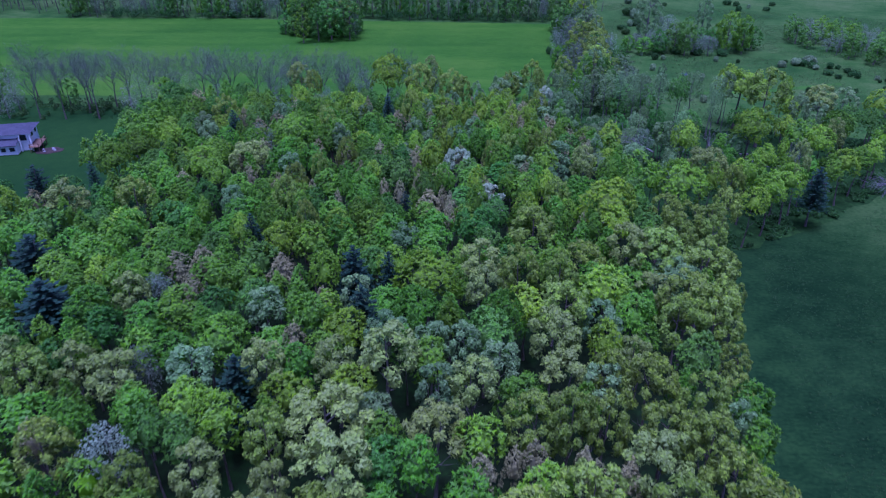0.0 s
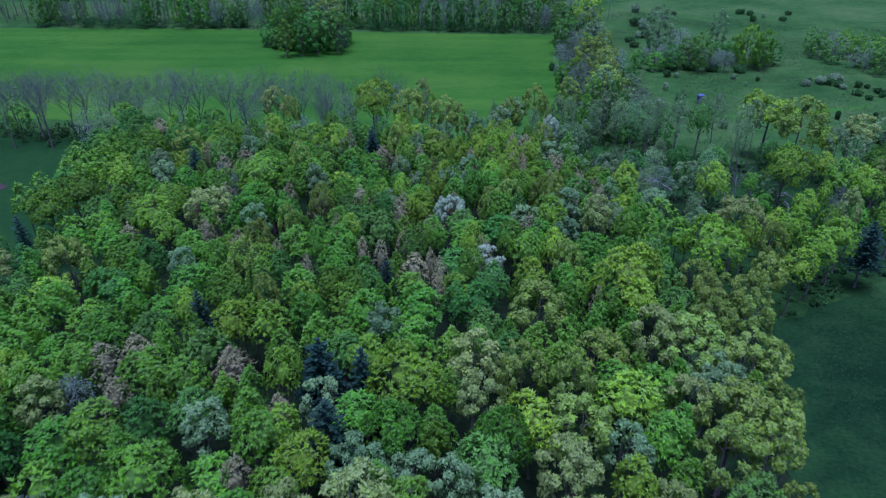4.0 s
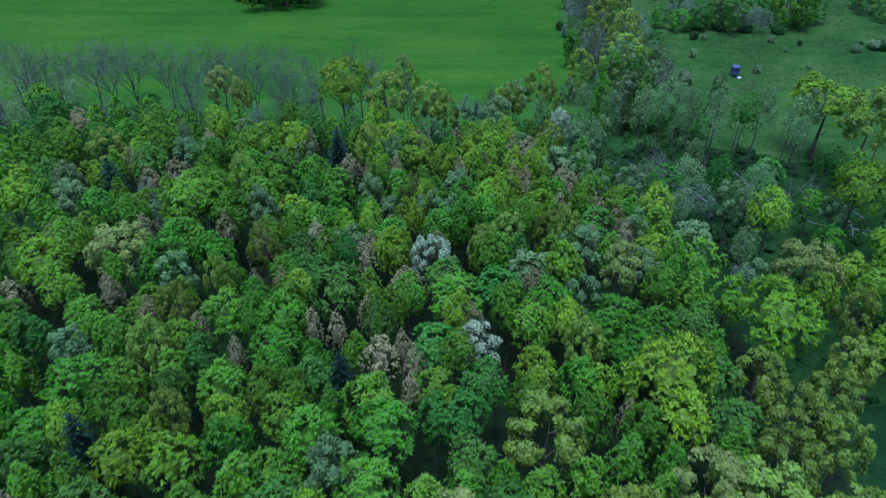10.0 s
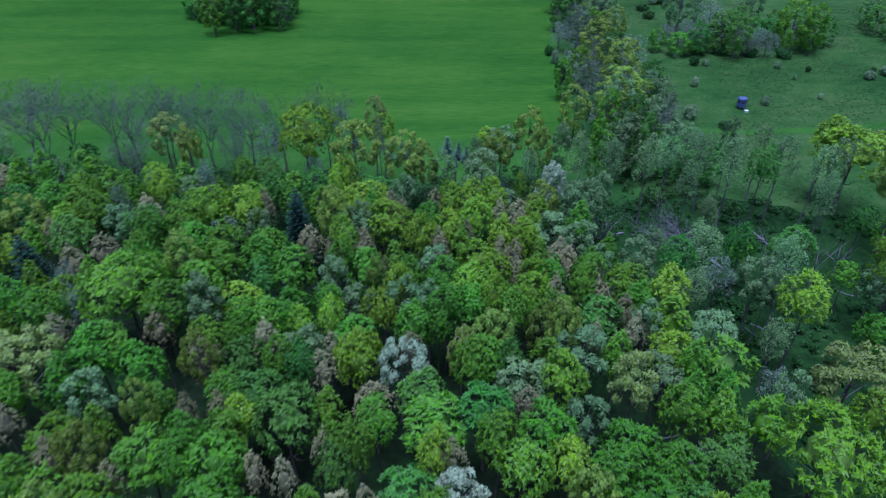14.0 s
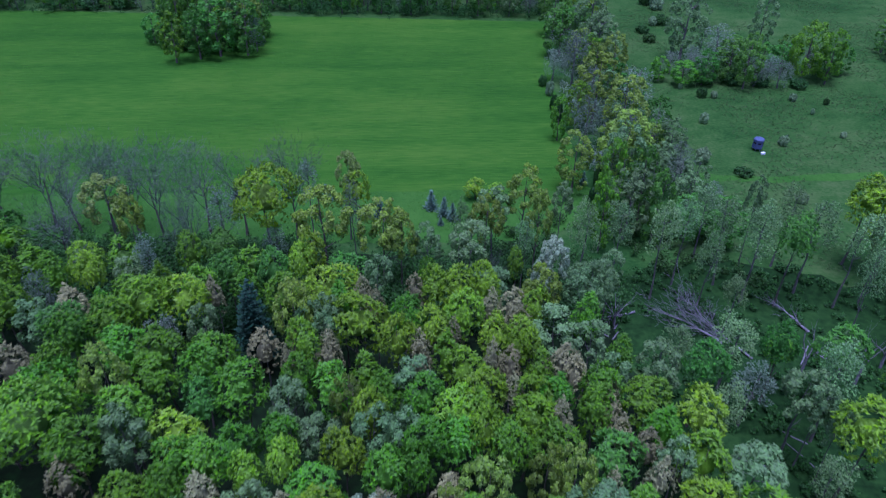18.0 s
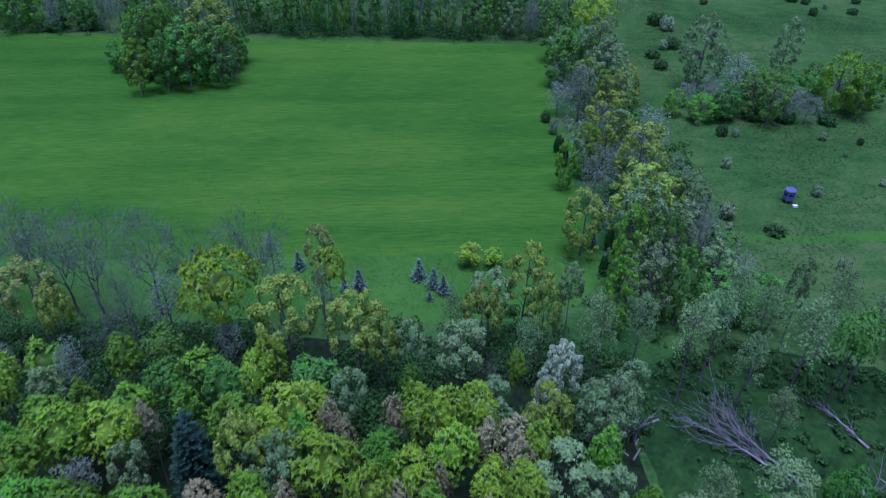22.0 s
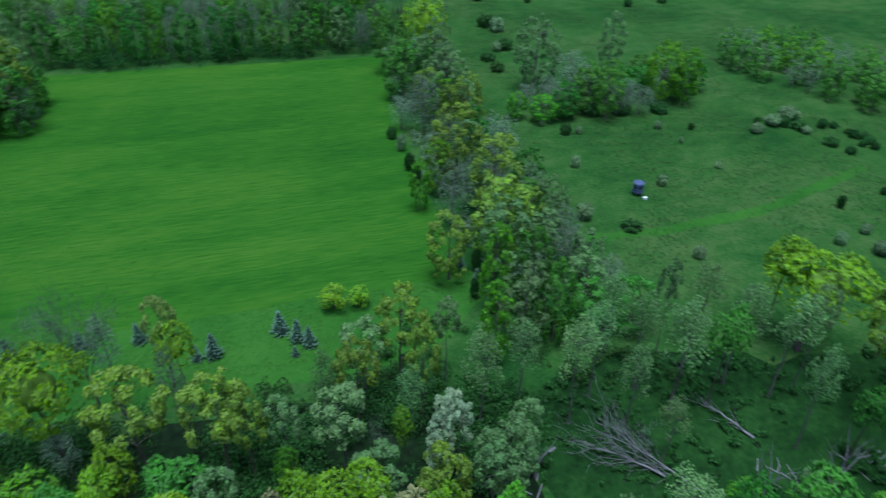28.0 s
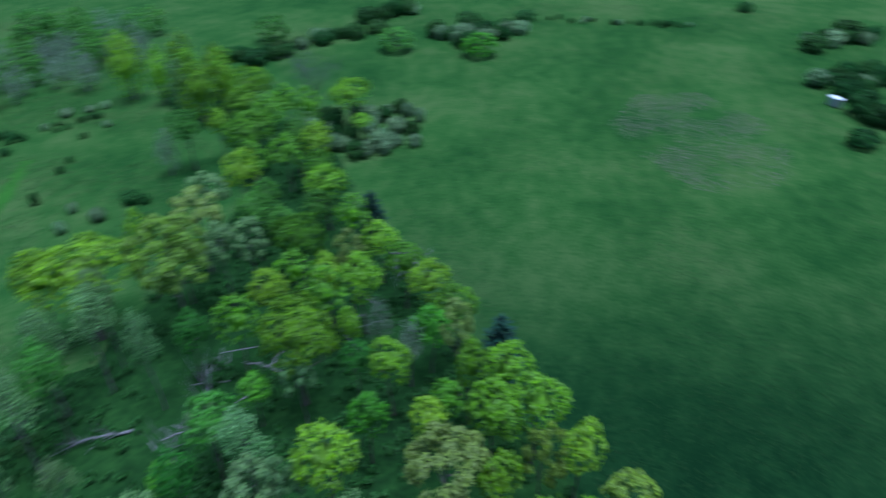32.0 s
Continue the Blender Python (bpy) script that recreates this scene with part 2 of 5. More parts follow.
def leaf_cloud(rng, centres, radii, count, size, squash=0.85, up=0.45, jitter=0.3, rise=0.3):
    """Leaves on the upper and outer side of round clumps; rise lets their tips point up and outwards."""
    weight = radii ** 2
    pick = rng.choice(len(centres), count, p=weight / weight.sum())
    d = rng.normal(size=(count, 3))
    d[:, 2] += up
    d = unit(d)
    at = centres[pick] + d * (radii[pick] * rng.uniform(0.8, 1.05, count))[:, None] * np.array([1, 1, squash])
    face = unit(d + rng.normal(size=(count, 3)) * jitter + np.array([0, 0, 0.2]))
    way = unit(np.cross(face, rng.normal(size=(count, 3))) + d * rise + np.array([0, 0, rise]))
    ln = size * rng.uniform(0.65, 1.25, count)
    v = blades(rng, at, way, face, ln, ln * 0.85)
    return v, np.arange(len(v)).reshape(-1, 3)


def tubes(segs, sides):
    """Tapered open tubes; segs holds rows of start, end, start radius, end radius."""
    segs = np.asarray(segs, float)
    a, b, ra, rb = segs[:, 0:3], segs[:, 3:6], segs[:, 6], segs[:, 7]
    ax = unit(b - a)
    ref = np.where(np.abs(ax[:, 2:3]) > 0.9, np.array([[1.0, 0, 0]]), np.array([[0, 0, 1.0]]))
    u = unit(np.cross(ax, ref))
    w = np.cross(ax, u)
    ang = np.arange(sides) * 2 * math.pi / sides
    ring = u[:, None] * np.cos(ang)[None, :, None] + w[:, None] * np.sin(ang)[None, :, None]
    low, high = a[:, None] + ring * ra[:, None, None], b[:, None] + ring * rb[:, None, None]
    verts = np.concatenate([low, high], 1).reshape(-1, 3)
    i = np.arange(sides)
    one = np.concatenate([np.stack([i, (i + 1) % sides, i + sides], 1), np.stack([(i + 1) % sides, (i + 1) % sides + sides, i + sides], 1)])
    faces = (np.arange(len(segs)) * 2 * sides)[:, None, None] + one[None]
    return verts, faces.reshape(-1, 3)


def branch(rng, segs, start, way, length, radius, level, steps=3, kids=4, spread=0.7, lift=0.25, thin=0.6):
    """Grows one limb in steps that bend, with side limbs one level down."""
    p, d = np.array(start, float), unit(np.array(way, float))
    for s in range(steps):
        d = unit(d + rng.normal(size=3) * 0.16 + np.array([0, 0, lift * 0.3]))
        q = p + d * length / steps
        r0, r1 = radius * (1 - 0.75 * s / steps), radius * (1 - 0.75 * (s + 1) / steps)
        segs.append((*p, *q, r0, r1))
        p = q
        if level > 0:
            n = kids if s == steps - 1 else max(1, kids // 2)
            for _ in range(n):
                side = unit(d + rng.normal(size=3) * spread + np.array([0, 0, lift]))
                branch(rng, segs, p, side, length * thin * rng.uniform(0.7, 1.2), max(r1 * 0.7, 0.012), level - 1, max(2, steps - 1), kids, spread, lift, thin)


def trunk_mesh(rng, height, girth, limbs, reach, from_share, material, fork=False):
    """A tapered, slightly bent stem with ascending limbs."""
    segs, p, lean = [], np.zeros(3), rng.normal(size=2) * 0.03
    steps, tops = 5, []
    for s in range(steps):
        q = np.array([lean[0] * height * (s + 1) / steps + rng.normal() * 0.06, lean[1] * height * (s + 1) / steps + rng.normal() * 0.06, height * (s + 1) / steps])
        segs.append((*p, *q, girth * (1 - 0.8 * s / steps) * (1.35 if s == 0 else 1), girth * (1 - 0.8 * (s + 1) / steps)))
        tops.append(q)
        p = q
    for i in range(limbs):
        h = rng.uniform(from_share, 0.92) * height
        a = i * 2.4 + rng.uniform(-0.5, 0.5)
        base = np.array([lean[0] * h, lean[1] * h, h])
        branch(rng, segs, base, (math.cos(a), math.sin(a), 0.75), reach * rng.uniform(0.7, 1.05) * (1.1 - 0.6 * h / height), girth * 0.34, 1, 2, 2, 0.5, 0.3)
    v, f = tubes(segs, 5)
    return v, f, material


def with_core(rng, lv, place, bottom, share):
    """Adds the dense inside of a crown to its leaves."""
    rows, cols = 6, 9
    zz, aa = np.linspace(0.985, bottom, rows), np.arange(cols) * 2 * math.pi / cols
    g = np.stack([np.outer(np.sqrt(1 - zz * zz), np.cos(aa)), np.outer(np.sqrt(1 - zz * zz), np.sin(aa)), np.outer(zz, np.ones(cols))], 2).reshape(-1, 3)
    core = place(g, share * rng.uniform(0.85, 1.1, len(g)))
    r, c = np.meshgrid(np.arange(rows - 1), np.arange(cols), indexing="ij")
    q0, q1 = (r * cols + c).ravel(), (r * cols + (c + 1) % cols).ravel()
    f = np.concatenate([np.stack([q0, q0 + cols, q1], 1), np.stack([q1, q0 + cols, q1 + cols], 1), np.stack([np.arange(cols - 2) * 0, np.arange(1, cols - 1), np.arange(2, cols)], 1)])
    return np.concatenate([lv, core]), np.concatenate([np.arange(len(lv)).reshape(-1, 3), f + len(lv)])


def crown_mesh(rng, height, radius, low, lobes, depth, leaves, size, material, style="dome"):
    """A crown whose skin swells into boughs with dark folds between them, set with single leaves; depth is that of the folds."""
    bottom = -0.92 if low < 0.1 else -0.55
    mid, half = height * (low + 1) / 2, height * (1 - low) / 2
    oval = np.array([radius, radius, half])
    z = 1 - (1 - bottom) * (np.arange(lobes) + rng.uniform(0.05, 0.95, lobes)) / lobes
    a = np.arange(lobes) * 2.399 + rng.normal(size=lobes) * 0.4
    flat = np.sqrt(np.maximum(1 - z * z, 0))
    heart = np.stack([np.cos(a) * flat, np.sin(a) * flat, z], 1)
    heart[0] = (0, 0, 1)
    if style == "thin":
        c = heart * np.maximum(oval - depth, oval * 0.3) * rng.uniform(0.5, 1.05, lobes)[:, None] + np.array([0, 0, mid])
        c[:, 2] = np.maximum(c[:, 2], depth)
        return (*leaf_cloud(rng, c, depth * rng.uniform(0.6, 1.3, lobes), leaves, size, 1.5, 0.5, 0.6, 0.35), material)
    swell, phase = rng.uniform(0.8, 1.2, lobes), rng.uniform(0, 6, 2)
    wide = math.sqrt(2 * (1 - bottom) / lobes) * 1.15

    def skin(d):
        """How far the crown reaches in each direction, as a share of its oval."""
        near = np.sqrt(np.maximum(2 - 2 * d @ heart.T, 0)) / wide
        bough = (np.sqrt(np.maximum(1 - near ** 2, 0)) * swell[None]).max(1)
        ang = np.arctan2(d[:, 1], d[:, 0])
        return (1 - depth + depth * bough) * (1 + 0.07 * np.sin(2 * ang + phase[0]) + 0.05 * np.sin(3 * ang + 2 * d[:, 2] + phase[1]))

    def place(d, share):
        p = d * oval * share[:, None]
        if style in ("spire", "sparse"):
            p[:, :2] *= 1.0 - 0.4 * np.maximum(p[:, 2:3] / half, -0.3)
        p[:, 2] = np.maximum(p[:, 2] + mid, 0.03)
        return p

    rise, loose, narrow, fan = {"dome": (0.35, 0.22, 0.52, 0.6), "spire": (0.5, 0.22, 0.50, 0.55), "sparse": (0.3, 0.4, 0.55, 0.8), "puff": (0.1, 0.3, 0.66, 0.9)}[style]
    if style == "puff":
        ball = radius * wide * 0.62 * rng.uniform(0.72, 1.25, lobes)
        middle = place(heart, np.ones(lobes)) - np.array([0, 0, mid])
        middle = middle * np.maximum(1 - ball / np.linalg.norm(middle, axis=1), 0.3)[:, None] * rng.uniform(0.86, 1.1, lobes)[:, None] + np.array([0, 0, mid])
        k = rng.choice(lobes, leaves, p=ball ** 2 / (ball ** 2).sum())
        way = unit(rng.normal(size=(leaves, 3)) * 0.8 + heart[k] * 0.75 + np.array([0, 0, 0.35]))
        at = middle[k] + way * (ball[k] * rng.uniform(0.7, 1.08, leaves))[:, None]
        face = unit(way + rng.normal(size=(leaves, 3)) * 0.42)
        tip = unit(np.cross(face, rng.normal(size=(leaves, 3))) + way * 0.35)
        ln = size * 1.12 * rng.uniform(0.6, 1.35, leaves)
        lv = blades(rng, at - tip * ln[:, None] * 0.4, tip, face, ln, ln * 0.7)
        lv[:, 2] = np.maximum(lv[:, 2], 0.02)
        return lv, np.arange(len(lv)).reshape(-1, 3), material
    # tufts of leaves at the ends of shoots, thickest where the boughs swell
    tufts = leaves // 7
    d = unit(rng.normal(size=(tufts * 5, 3)) + np.array([0, 0, 0.3]))
    d = d[d[:, 2] > bottom]
    full = skin(d)
    d = d[rng.uniform(0, 1, len(d)) < ((full - 1 + depth) / depth).clip(0.35, 1.0) ** 1.1][:tufts]
    shoot = unit(unit(d / oval) + rng.normal(size=d.shape) * 0.35 + np.array([0, 0, rise]))
    root = place(d, skin(d) * rng.uniform(0.86, 1.03, len(d)))
    k = np.repeat(np.arange(len(d)), 7)
    n = len(k)
    tip = unit(shoot[k] + rng.normal(size=(n, 3)) * fan)
    face = unit(d[k] + rng.normal(size=(n, 3)) * loose + np.array([0, 0, 0.25]))
    tip = unit(tip - face * (tip * face).sum(1)[:, None] * 0.75)
    ln = size * rng.uniform(0.6, 1.4, n)
    at = root[k] - shoot[k] * (size * 0.5 * rng.uniform(0, 1, n))[:, None] + rng.normal(size=(n, 3)) * size * 0.14
    lv = blades(rng, at, tip, face, ln, ln * narrow)
    lv[:, 2] = np.maximum(lv[:, 2], 0.02)
    return (*with_core(rng, lv, place, bottom, 0.42), material)


def conifer_mesh(rng, height, radius, tiers, sprays, size, material, low=0.1, full=0.8):
    """Tiers of drooping boughs, each a fan of needle sprays, narrowing to a tip."""
    quads = []
    for k in range(tiers):
        s = k / (tiers - 1)
        z, r = height * (low + (1 - low) * s), radius * (1 - s) ** full + 0.12
        arms = max(4, int(9 * (1 - s * 0.5)))
        for a in range(arms):
            ang = a * 2 * math.pi / arms + k * 0.7 + rng.uniform(-0.2, 0.2)
            rr = r * rng.uniform(0.75, 1.12)
            n = max(3, int(sprays * rr / radius))
            for i in range(n):
                e = (i + 0.6) / n
                side = rng.uniform(-0.28, 0.28)
                at = np.array([math.cos(ang + side) * rr * e, math.sin(ang + side) * rr * e, z - 0.18 * rr * e + 0.12 * rr * e * e + rng.normal() * 0.05])
                way = unit(np.array([math.cos(ang + side * 3), math.sin(ang + side * 3), 0.25 + rng.normal() * 0.2]))
                across = unit(np.cross(way, np.array([0, 0, 1.0])))
                ln = size * rng.uniform(0.7, 1.3)
                quads += [at - way * ln * 0.4, at - across * ln * 0.35 - np.array([0, 0, ln * 0.15]), at + way * ln * 0.6, at + across * ln * 0.35 - np.array([0, 0, ln * 0.15])]
    v = np.array(quads)
    f = np.arange(len(v)).reshape(-1, 4)
    return v, np.concatenate([f[:, [0, 1, 2]], f[:, [0, 2, 3]]]), material


def twig_mesh(rng, height, spread, material, kids=4, levels=3, limbs=6, radius=0.12):
    segs = []
    for i in range(limbs):
        a = i * 2.4 + rng.uniform(-0.4, 0.4)
        h = height * rng.uniform(0.25, 0.56)
        branch(rng, segs, (0, 0, h), (math.cos(a) * spread, math.sin(a) * spread, 1.0), (height - h) * 0.62, radius * 0.6, levels - 1, 3, kids, 0.5, 0.35, 0.5)
    v, f = tubes(segs, 3)
    # the finest twigs, round the ends of the limbs
    ends = np.array(segs)[:, 3:6]
    ends = ends[ends[:, 2] > height * 0.45]
    at = ends[rng.integers(0, len(ends), 1300)] + rng.normal(size=(1300, 3)) * 0.4
    way = unit(at - np.array([0, 0, height * 0.6]) + rng.normal(size=(1300, 3)) * height * 0.2)
    tw = blades(rng, at, way, unit(rng.normal(size=(1300, 3))), rng.uniform(0.35, 0.9, 1300), np.full(1300, 0.045))
    return np.concatenate([v, tw]), np.concatenate([f, np.arange(len(tw)).reshape(-1, 3) + len(v)]), material


# ---- kinds of tree: each a few stems and crowns, shared by all trees of the kind ----
KIND, BIG, LITE, PLANTED, COUNT, JOINED = {}, {}, {}, [], {}, []
NAME = dict(maple="maple_tree", spire="slim_maple_tree", lime="hickory_tree", olive="oak_tree", cream="white_oak_tree", pale="poplar_tree", bluegreen="ash_tree",
            rust="budding_tree", white="blossoming_tree", wispy="aspen_tree", grey="budding_aspen_tree", bare="bare_tree", pine="pine_tree", spruce="spruce_tree")
LABEL = dict(
    maple="maple with fresh mid-green leaves in the dense wood", spire="slim pointed maple with green leaves, close among others",
    lime="tree with bright yellow-green spring leaves, rounded crown", olive="broad oak with olive-gold catkins and new leaves",
    cream="oak in cream-green young leaf, in rounded clumps", pale="poplar with pale silvery-green downy leaves",
    bluegreen="ash tree with cool blue-green leaves in the wood", rust="tree just budding in reddish brown, thin crown",
    white="small tree in white blossom among green ones", wispy="tall thin aspen with sparse grey-green leaves and pale stem",
    grey="thin grey tree with swelling buds, twigs showing through", pine="dark blue-green pine standing among leafy trees",
    spruce="small blue spruce planted on the rough grass strip", bare="bare grey tree not yet in leaf, fine twigs")
NAME.update(bushy_lime="young_hickory_tree", bushy_bluegreen="thicket_tree", bushy_pale="willow_tree", bushy_grey="budding_thicket_tree", bushy_maple="hedgerow_tree", bushy_olive="hedgerow_oak_tree")
LABEL.update(bushy_lime="yellow-green young tree leafy down to the grass", bushy_bluegreen="blue-green tree leafy down to the grass", bushy_pale="silvery willow with leaves hanging to the ground",
             bushy_grey="grey budding thicket tree, branched from the ground", bushy_maple="dark green tree leafy down to the ground",
             bushy_olive="golden-olive oak of the hedgerow, leafy to its foot")
GROUP = dict(spruce="blue spruces on the strip", bare="bare trees of the wood's edge", pine="pines in the wood")


def kind(key, leaf, height, radius, low, clumps, clump, leaves, size, style="dome", bark=BARK, girth=0.16, limbs=5, seed=1, variants=3):
    made = []
    for i in range(variants):
        rng = np.random.default_rng(seed * 100 + i)
        stem = trunk_mesh(rng, height * 0.9, girth, limbs, radius * 0.7, 0.35, bark)
        made.append((mesh_of("trunk", *stem), mesh_of("crown", *crown_mesh(rng, height, radius, low, clumps, clump, leaves, size, LEAF[leaf], style), smooth=True)))
    rng = np.random.default_rng(seed * 100 + 50)
    KIND[key] = (height, radius, made)
    if style != "thin" and radius < 2.55:
        big = []
        for i in range(2):
            rng = np.random.default_rng(seed * 100 + 20 + i)
            grow = 3.4 / radius
            stem = trunk_mesh(rng, height * 0.9, girth * 1.6, limbs + 3, 2.6, 0.3, bark)
            crown = crown_mesh(rng, height, 3.4, low, int(clumps * grow ** 1.5), clump, int(leaves * grow ** 1.7), size, LEAF[leaf], style)
            big.append((mesh_of("trunk", *stem), mesh_of("crown", *crown, smooth=True)))
        BIG[key] = (height, 3.4, big)
    rng = np.random.default_rng(seed * 100 + 50)
    LITE[key] = (trunk_mesh(rng, height * 0.9, girth, 0, radius, 0.4, bark), crown_mesh(rng, height, radius, low, int(clumps * 0.8), clump, leaves // 3, size * 1.5, LEAF[leaf], style))


def plant(key, x, y, h, r, rng=np.random.default_rng(5), label="", group=""):
    """One tree of a kind at (x, y), h metres high and r metres from stem to rim."""
    if ((y > 146 and x > 25) or h < 2.2 * r) and "bushy_" + key in KIND:
        key = "bushy_" + key
    if y < 133 and x < 32 and h > 9 and key in ("maple", "lime", "bluegreen", "pale", "cream", "olive"):
        r, h = 0.62 + 0.84 * r, h * (1.0 + 0.06 * math.sin(x * 12.9 + y * 7.3))
    height, radius, made = BIG[key] if key in BIG and r > KIND[key][1] * 1.3 else KIND[key]
    stem, crown = made[int(rng.integers(len(made)))]
    tree = new(NAME[key])
    tree.empty_display_size = 0.5
    tree.matrix_basis = pose(x, y, 0, rng.uniform(-2, 2), rng.uniform(-2, 2), rng.uniform(0, 360)) @ Matrix.Diagonal((r / radius, r / radius, h / height, 1))
    child("trunk", stem, tree)
    child("crown", crown, tree)
    tagged(tree, label or LABEL[key], "tree", group or GROUP.get(key, "trees of the wood"))
    PLANTED.append((x, y, r))
    COUNT[key] = COUNT.get(key, 0) + 1
    return tree


for row in (
    ("maple", "maple", 10.5, 2.3, 0.46, 14, 0.27, 2350, 0.31, "dome", BARK, 0.12, 3, 1),
    ("spire", "maple", 10.8, 1.8, 0.40, 11, 0.27, 1750, 0.3, "spire", BARK, 0.10, 3, 2),
    ("lime", "lime", 11, 2.3, 0.46, 15, 0.28, 2350, 0.3, "dome", BARK, 0.13, 3, 3),
    ("olive", "olive", 12.5, 3.1, 0.42, 40, 0.36, 3300, 0.31, "puff", BARK, 0.20, 5, 4),
    ("cream", "cream", 12, 2.5, 0.44, 26, 0.42, 2500, 0.29, "puff", GREY_BARK, 0.16, 5, 5),
    ("pale", "pale", 11, 2.0, 0.44, 20, 0.42, 1900, 0.25, "puff", GREY_BARK, 0.12, 4, 6),
    ("bluegreen", "bluegreen", 10.5, 2.3, 0.46, 14, 0.27, 2350, 0.3, "dome", BARK, 0.13, 3, 7),
    ("rust", "rust", 10.2, 1.7, 0.44, 16, 0.36, 1600, 0.22, "sparse", GREY_BARK, 0.11, 5, 8),
    ("white", "white", 10.5, 1.9, 0.50, 22, 0.46, 1700, 0.24, "puff", GREY_BARK, 0.12, 5, 9),
    ("wispy", "sage", 13, 2.1, 0.34, 44, 0.48, 1900, 0.18, "thin", GREY_BARK, 0.12, 8, 10),
    ("grey", "grey", 11, 1.9, 0.30, 44, 0.44, 1500, 0.16, "thin", GREY_BARK, 0.12, 8, 11),
    ("bushy_bluegreen", "bluegreen", 9, 2.6, 0.03, 40, 0.44, 2300, 0.32, "puff", BARK, 0.14, 4, 12),
    ("bushy_pale", "pale", 10, 2.4, 0.04, 38, 0.46, 2300, 0.30, "puff", GREY_BARK, 0.14, 5, 13),
    ("bushy_grey", "grey", 8, 2.4, 0.03, 66, 0.46, 2000, 0.16, "thin", GREY_BARK, 0.12, 8, 14),
    ("bushy_maple", "maple", 9, 2.4, 0.03, 36, 0.44, 2200, 0.32, "puff", BARK, 0.14, 4, 15),
    ("bushy_lime", "lime", 9, 2.4, 0.03, 34, 0.42, 2200, 0.34, "dome", BARK, 0.14, 4, 17),
    ("bushy_olive", "olive", 11, 2.8, 0.05, 46, 0.46, 2800, 0.32, "puff", BARK, 0.16, 5, 16),
):
    kind(*row)
for i in range(3):
    rng = np.random.default_rng(70 + i)
    for key, h, r, stem, crown in (
        ("pine", 11.5, 2.4, trunk_mesh(rng, 11, 0.16, 3, 1.2, 0.4, BARK), conifer_mesh(rng, 11.5, 2.4, 17, 17, 0.5, LEAF["pine"], 0.35, 0.5)),
        ("spruce", 2.4, 0.8, trunk_mesh(rng, 2.2, 0.06, 0, 0.5, 0.4, BARK), conifer_mesh(rng, 2.4, 0.8, 10, 6, 0.3, LEAF["spruce"], 0.06)),
        ("bare", 13, 3.0, trunk_mesh(rng, 7.5, 0.2, 0, 2, 0.4, BARK), twig_mesh(rng, 13, 0.75, TWIG_BARK, 4, 3, 7, 0.13)),
    ):
        KIND.setdefault(key, (h, r, []))[2].append((mesh_of("trunk", *stem), mesh_of("crown", *crown)))
        LITE[key] = (stem, crown)


# ---- the ground ----
def sheet(name, outline, z, material, label, rag=0.0, step=3.0, seed=0):
    """A flat piece of land with a ragged edge."""
    rng = random.Random(seed)
    pts = []
    for (x0, y0), (x1, y1) in zip(outline, outline[1:] + outline[:1]):
        n = max(1, int(math.hypot(x1 - x0, y1 - y0) / step))
        for i in range(n):
            pts.append((x0 + (x1 - x0) * i / n + rng.uniform(-rag, rag), y0 + (y1 - y0) * i / n + rng.uniform(-rag, rag), z))
    bm = bmesh.new()
    bm.faces.new([bm.verts.new(p) for p in pts])
    bm.normal_update()
    bmesh.ops.triangulate(bm, faces=bm.faces[:], ngon_method='EAR_CLIP')
    for f in bm.faces:
        if f.normal.z < 0:
            f.normal_flip()
    return tagged(part(name, bm, material), label, "ground", kind="structure")


WOOD = [(-130, 5), (17, 5), (23, 30), (28, 46), (33, 60), (37, 73), (41, 88), (35, 100), (30, 118), (26, 142), (16, 147), (-4, 148), (-30, 150), (-62, 152), (-58, 140), (-52, 128), (-48, 112), (-50, 97), (-70, 88), (-130, 84)]
EAST = [(41, 88), (53, 94), (62, 99.5), (74, 108), (86, 116), (105, 124), (120, 140), (134, 160), (126, 164), (108, 142), (92, 134), (76, 137), (58, 140), (44, 146), (26, 142), (30, 118), (36, 100)]
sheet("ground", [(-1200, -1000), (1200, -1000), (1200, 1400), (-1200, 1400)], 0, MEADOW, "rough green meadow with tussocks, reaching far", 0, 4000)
sheet("crop_field", [(-260, 165), (31, 163), (31, 181), (32.5, 200), (34, 224), (37, 241), (-30, 246), (-80, 250), (-260, 250)], 0.03, CROP, "smooth bright green field of young grass", 0.35, 2.0, 1)
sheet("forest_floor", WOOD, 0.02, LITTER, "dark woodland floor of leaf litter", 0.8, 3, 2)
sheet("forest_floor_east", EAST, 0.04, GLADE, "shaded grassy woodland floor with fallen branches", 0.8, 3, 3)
sheet("grass_strip", [(-70, 153), (-30, 152), (-4, 150.5), (16, 150), (27, 153), (31, 158), (32, 163.4), (-20, 164.2), (-70, 165)], 0.025, PATH, "strip of rough lighter grass between the wood and the field", 0.5, 2, 9)
sheet("mown_path", [(44, 166), (58, 164.6), (76, 165.2), (100, 172), (100, 174), (76, 167.2), (58, 166.4), (44, 168)], 0.014, PATH, "narrow mown path of brighter grass through the meadow", 0.35, 1.5, 7)
sheet("lawn", [(-140, 90), (-72, 93), (-54, 100), (-52, 112), (-57, 128), (-62, 139), (-60, 151), (-100, 160), (-140, 162)], 0.035, LAWN, "mown green lawn behind the house", 0.3, 2, 4)


# ---- the woods ----
def inside(poly, x, y):
    odd = False
    for (x0, y0), (x1, y1) in zip(poly, poly[1:] + poly[:1]):
        if (y0 > y) != (y1 > y) and x < (x1 - x0) * (y - y0) / (y1 - y0) + x0:
            odd = not odd
    return odd


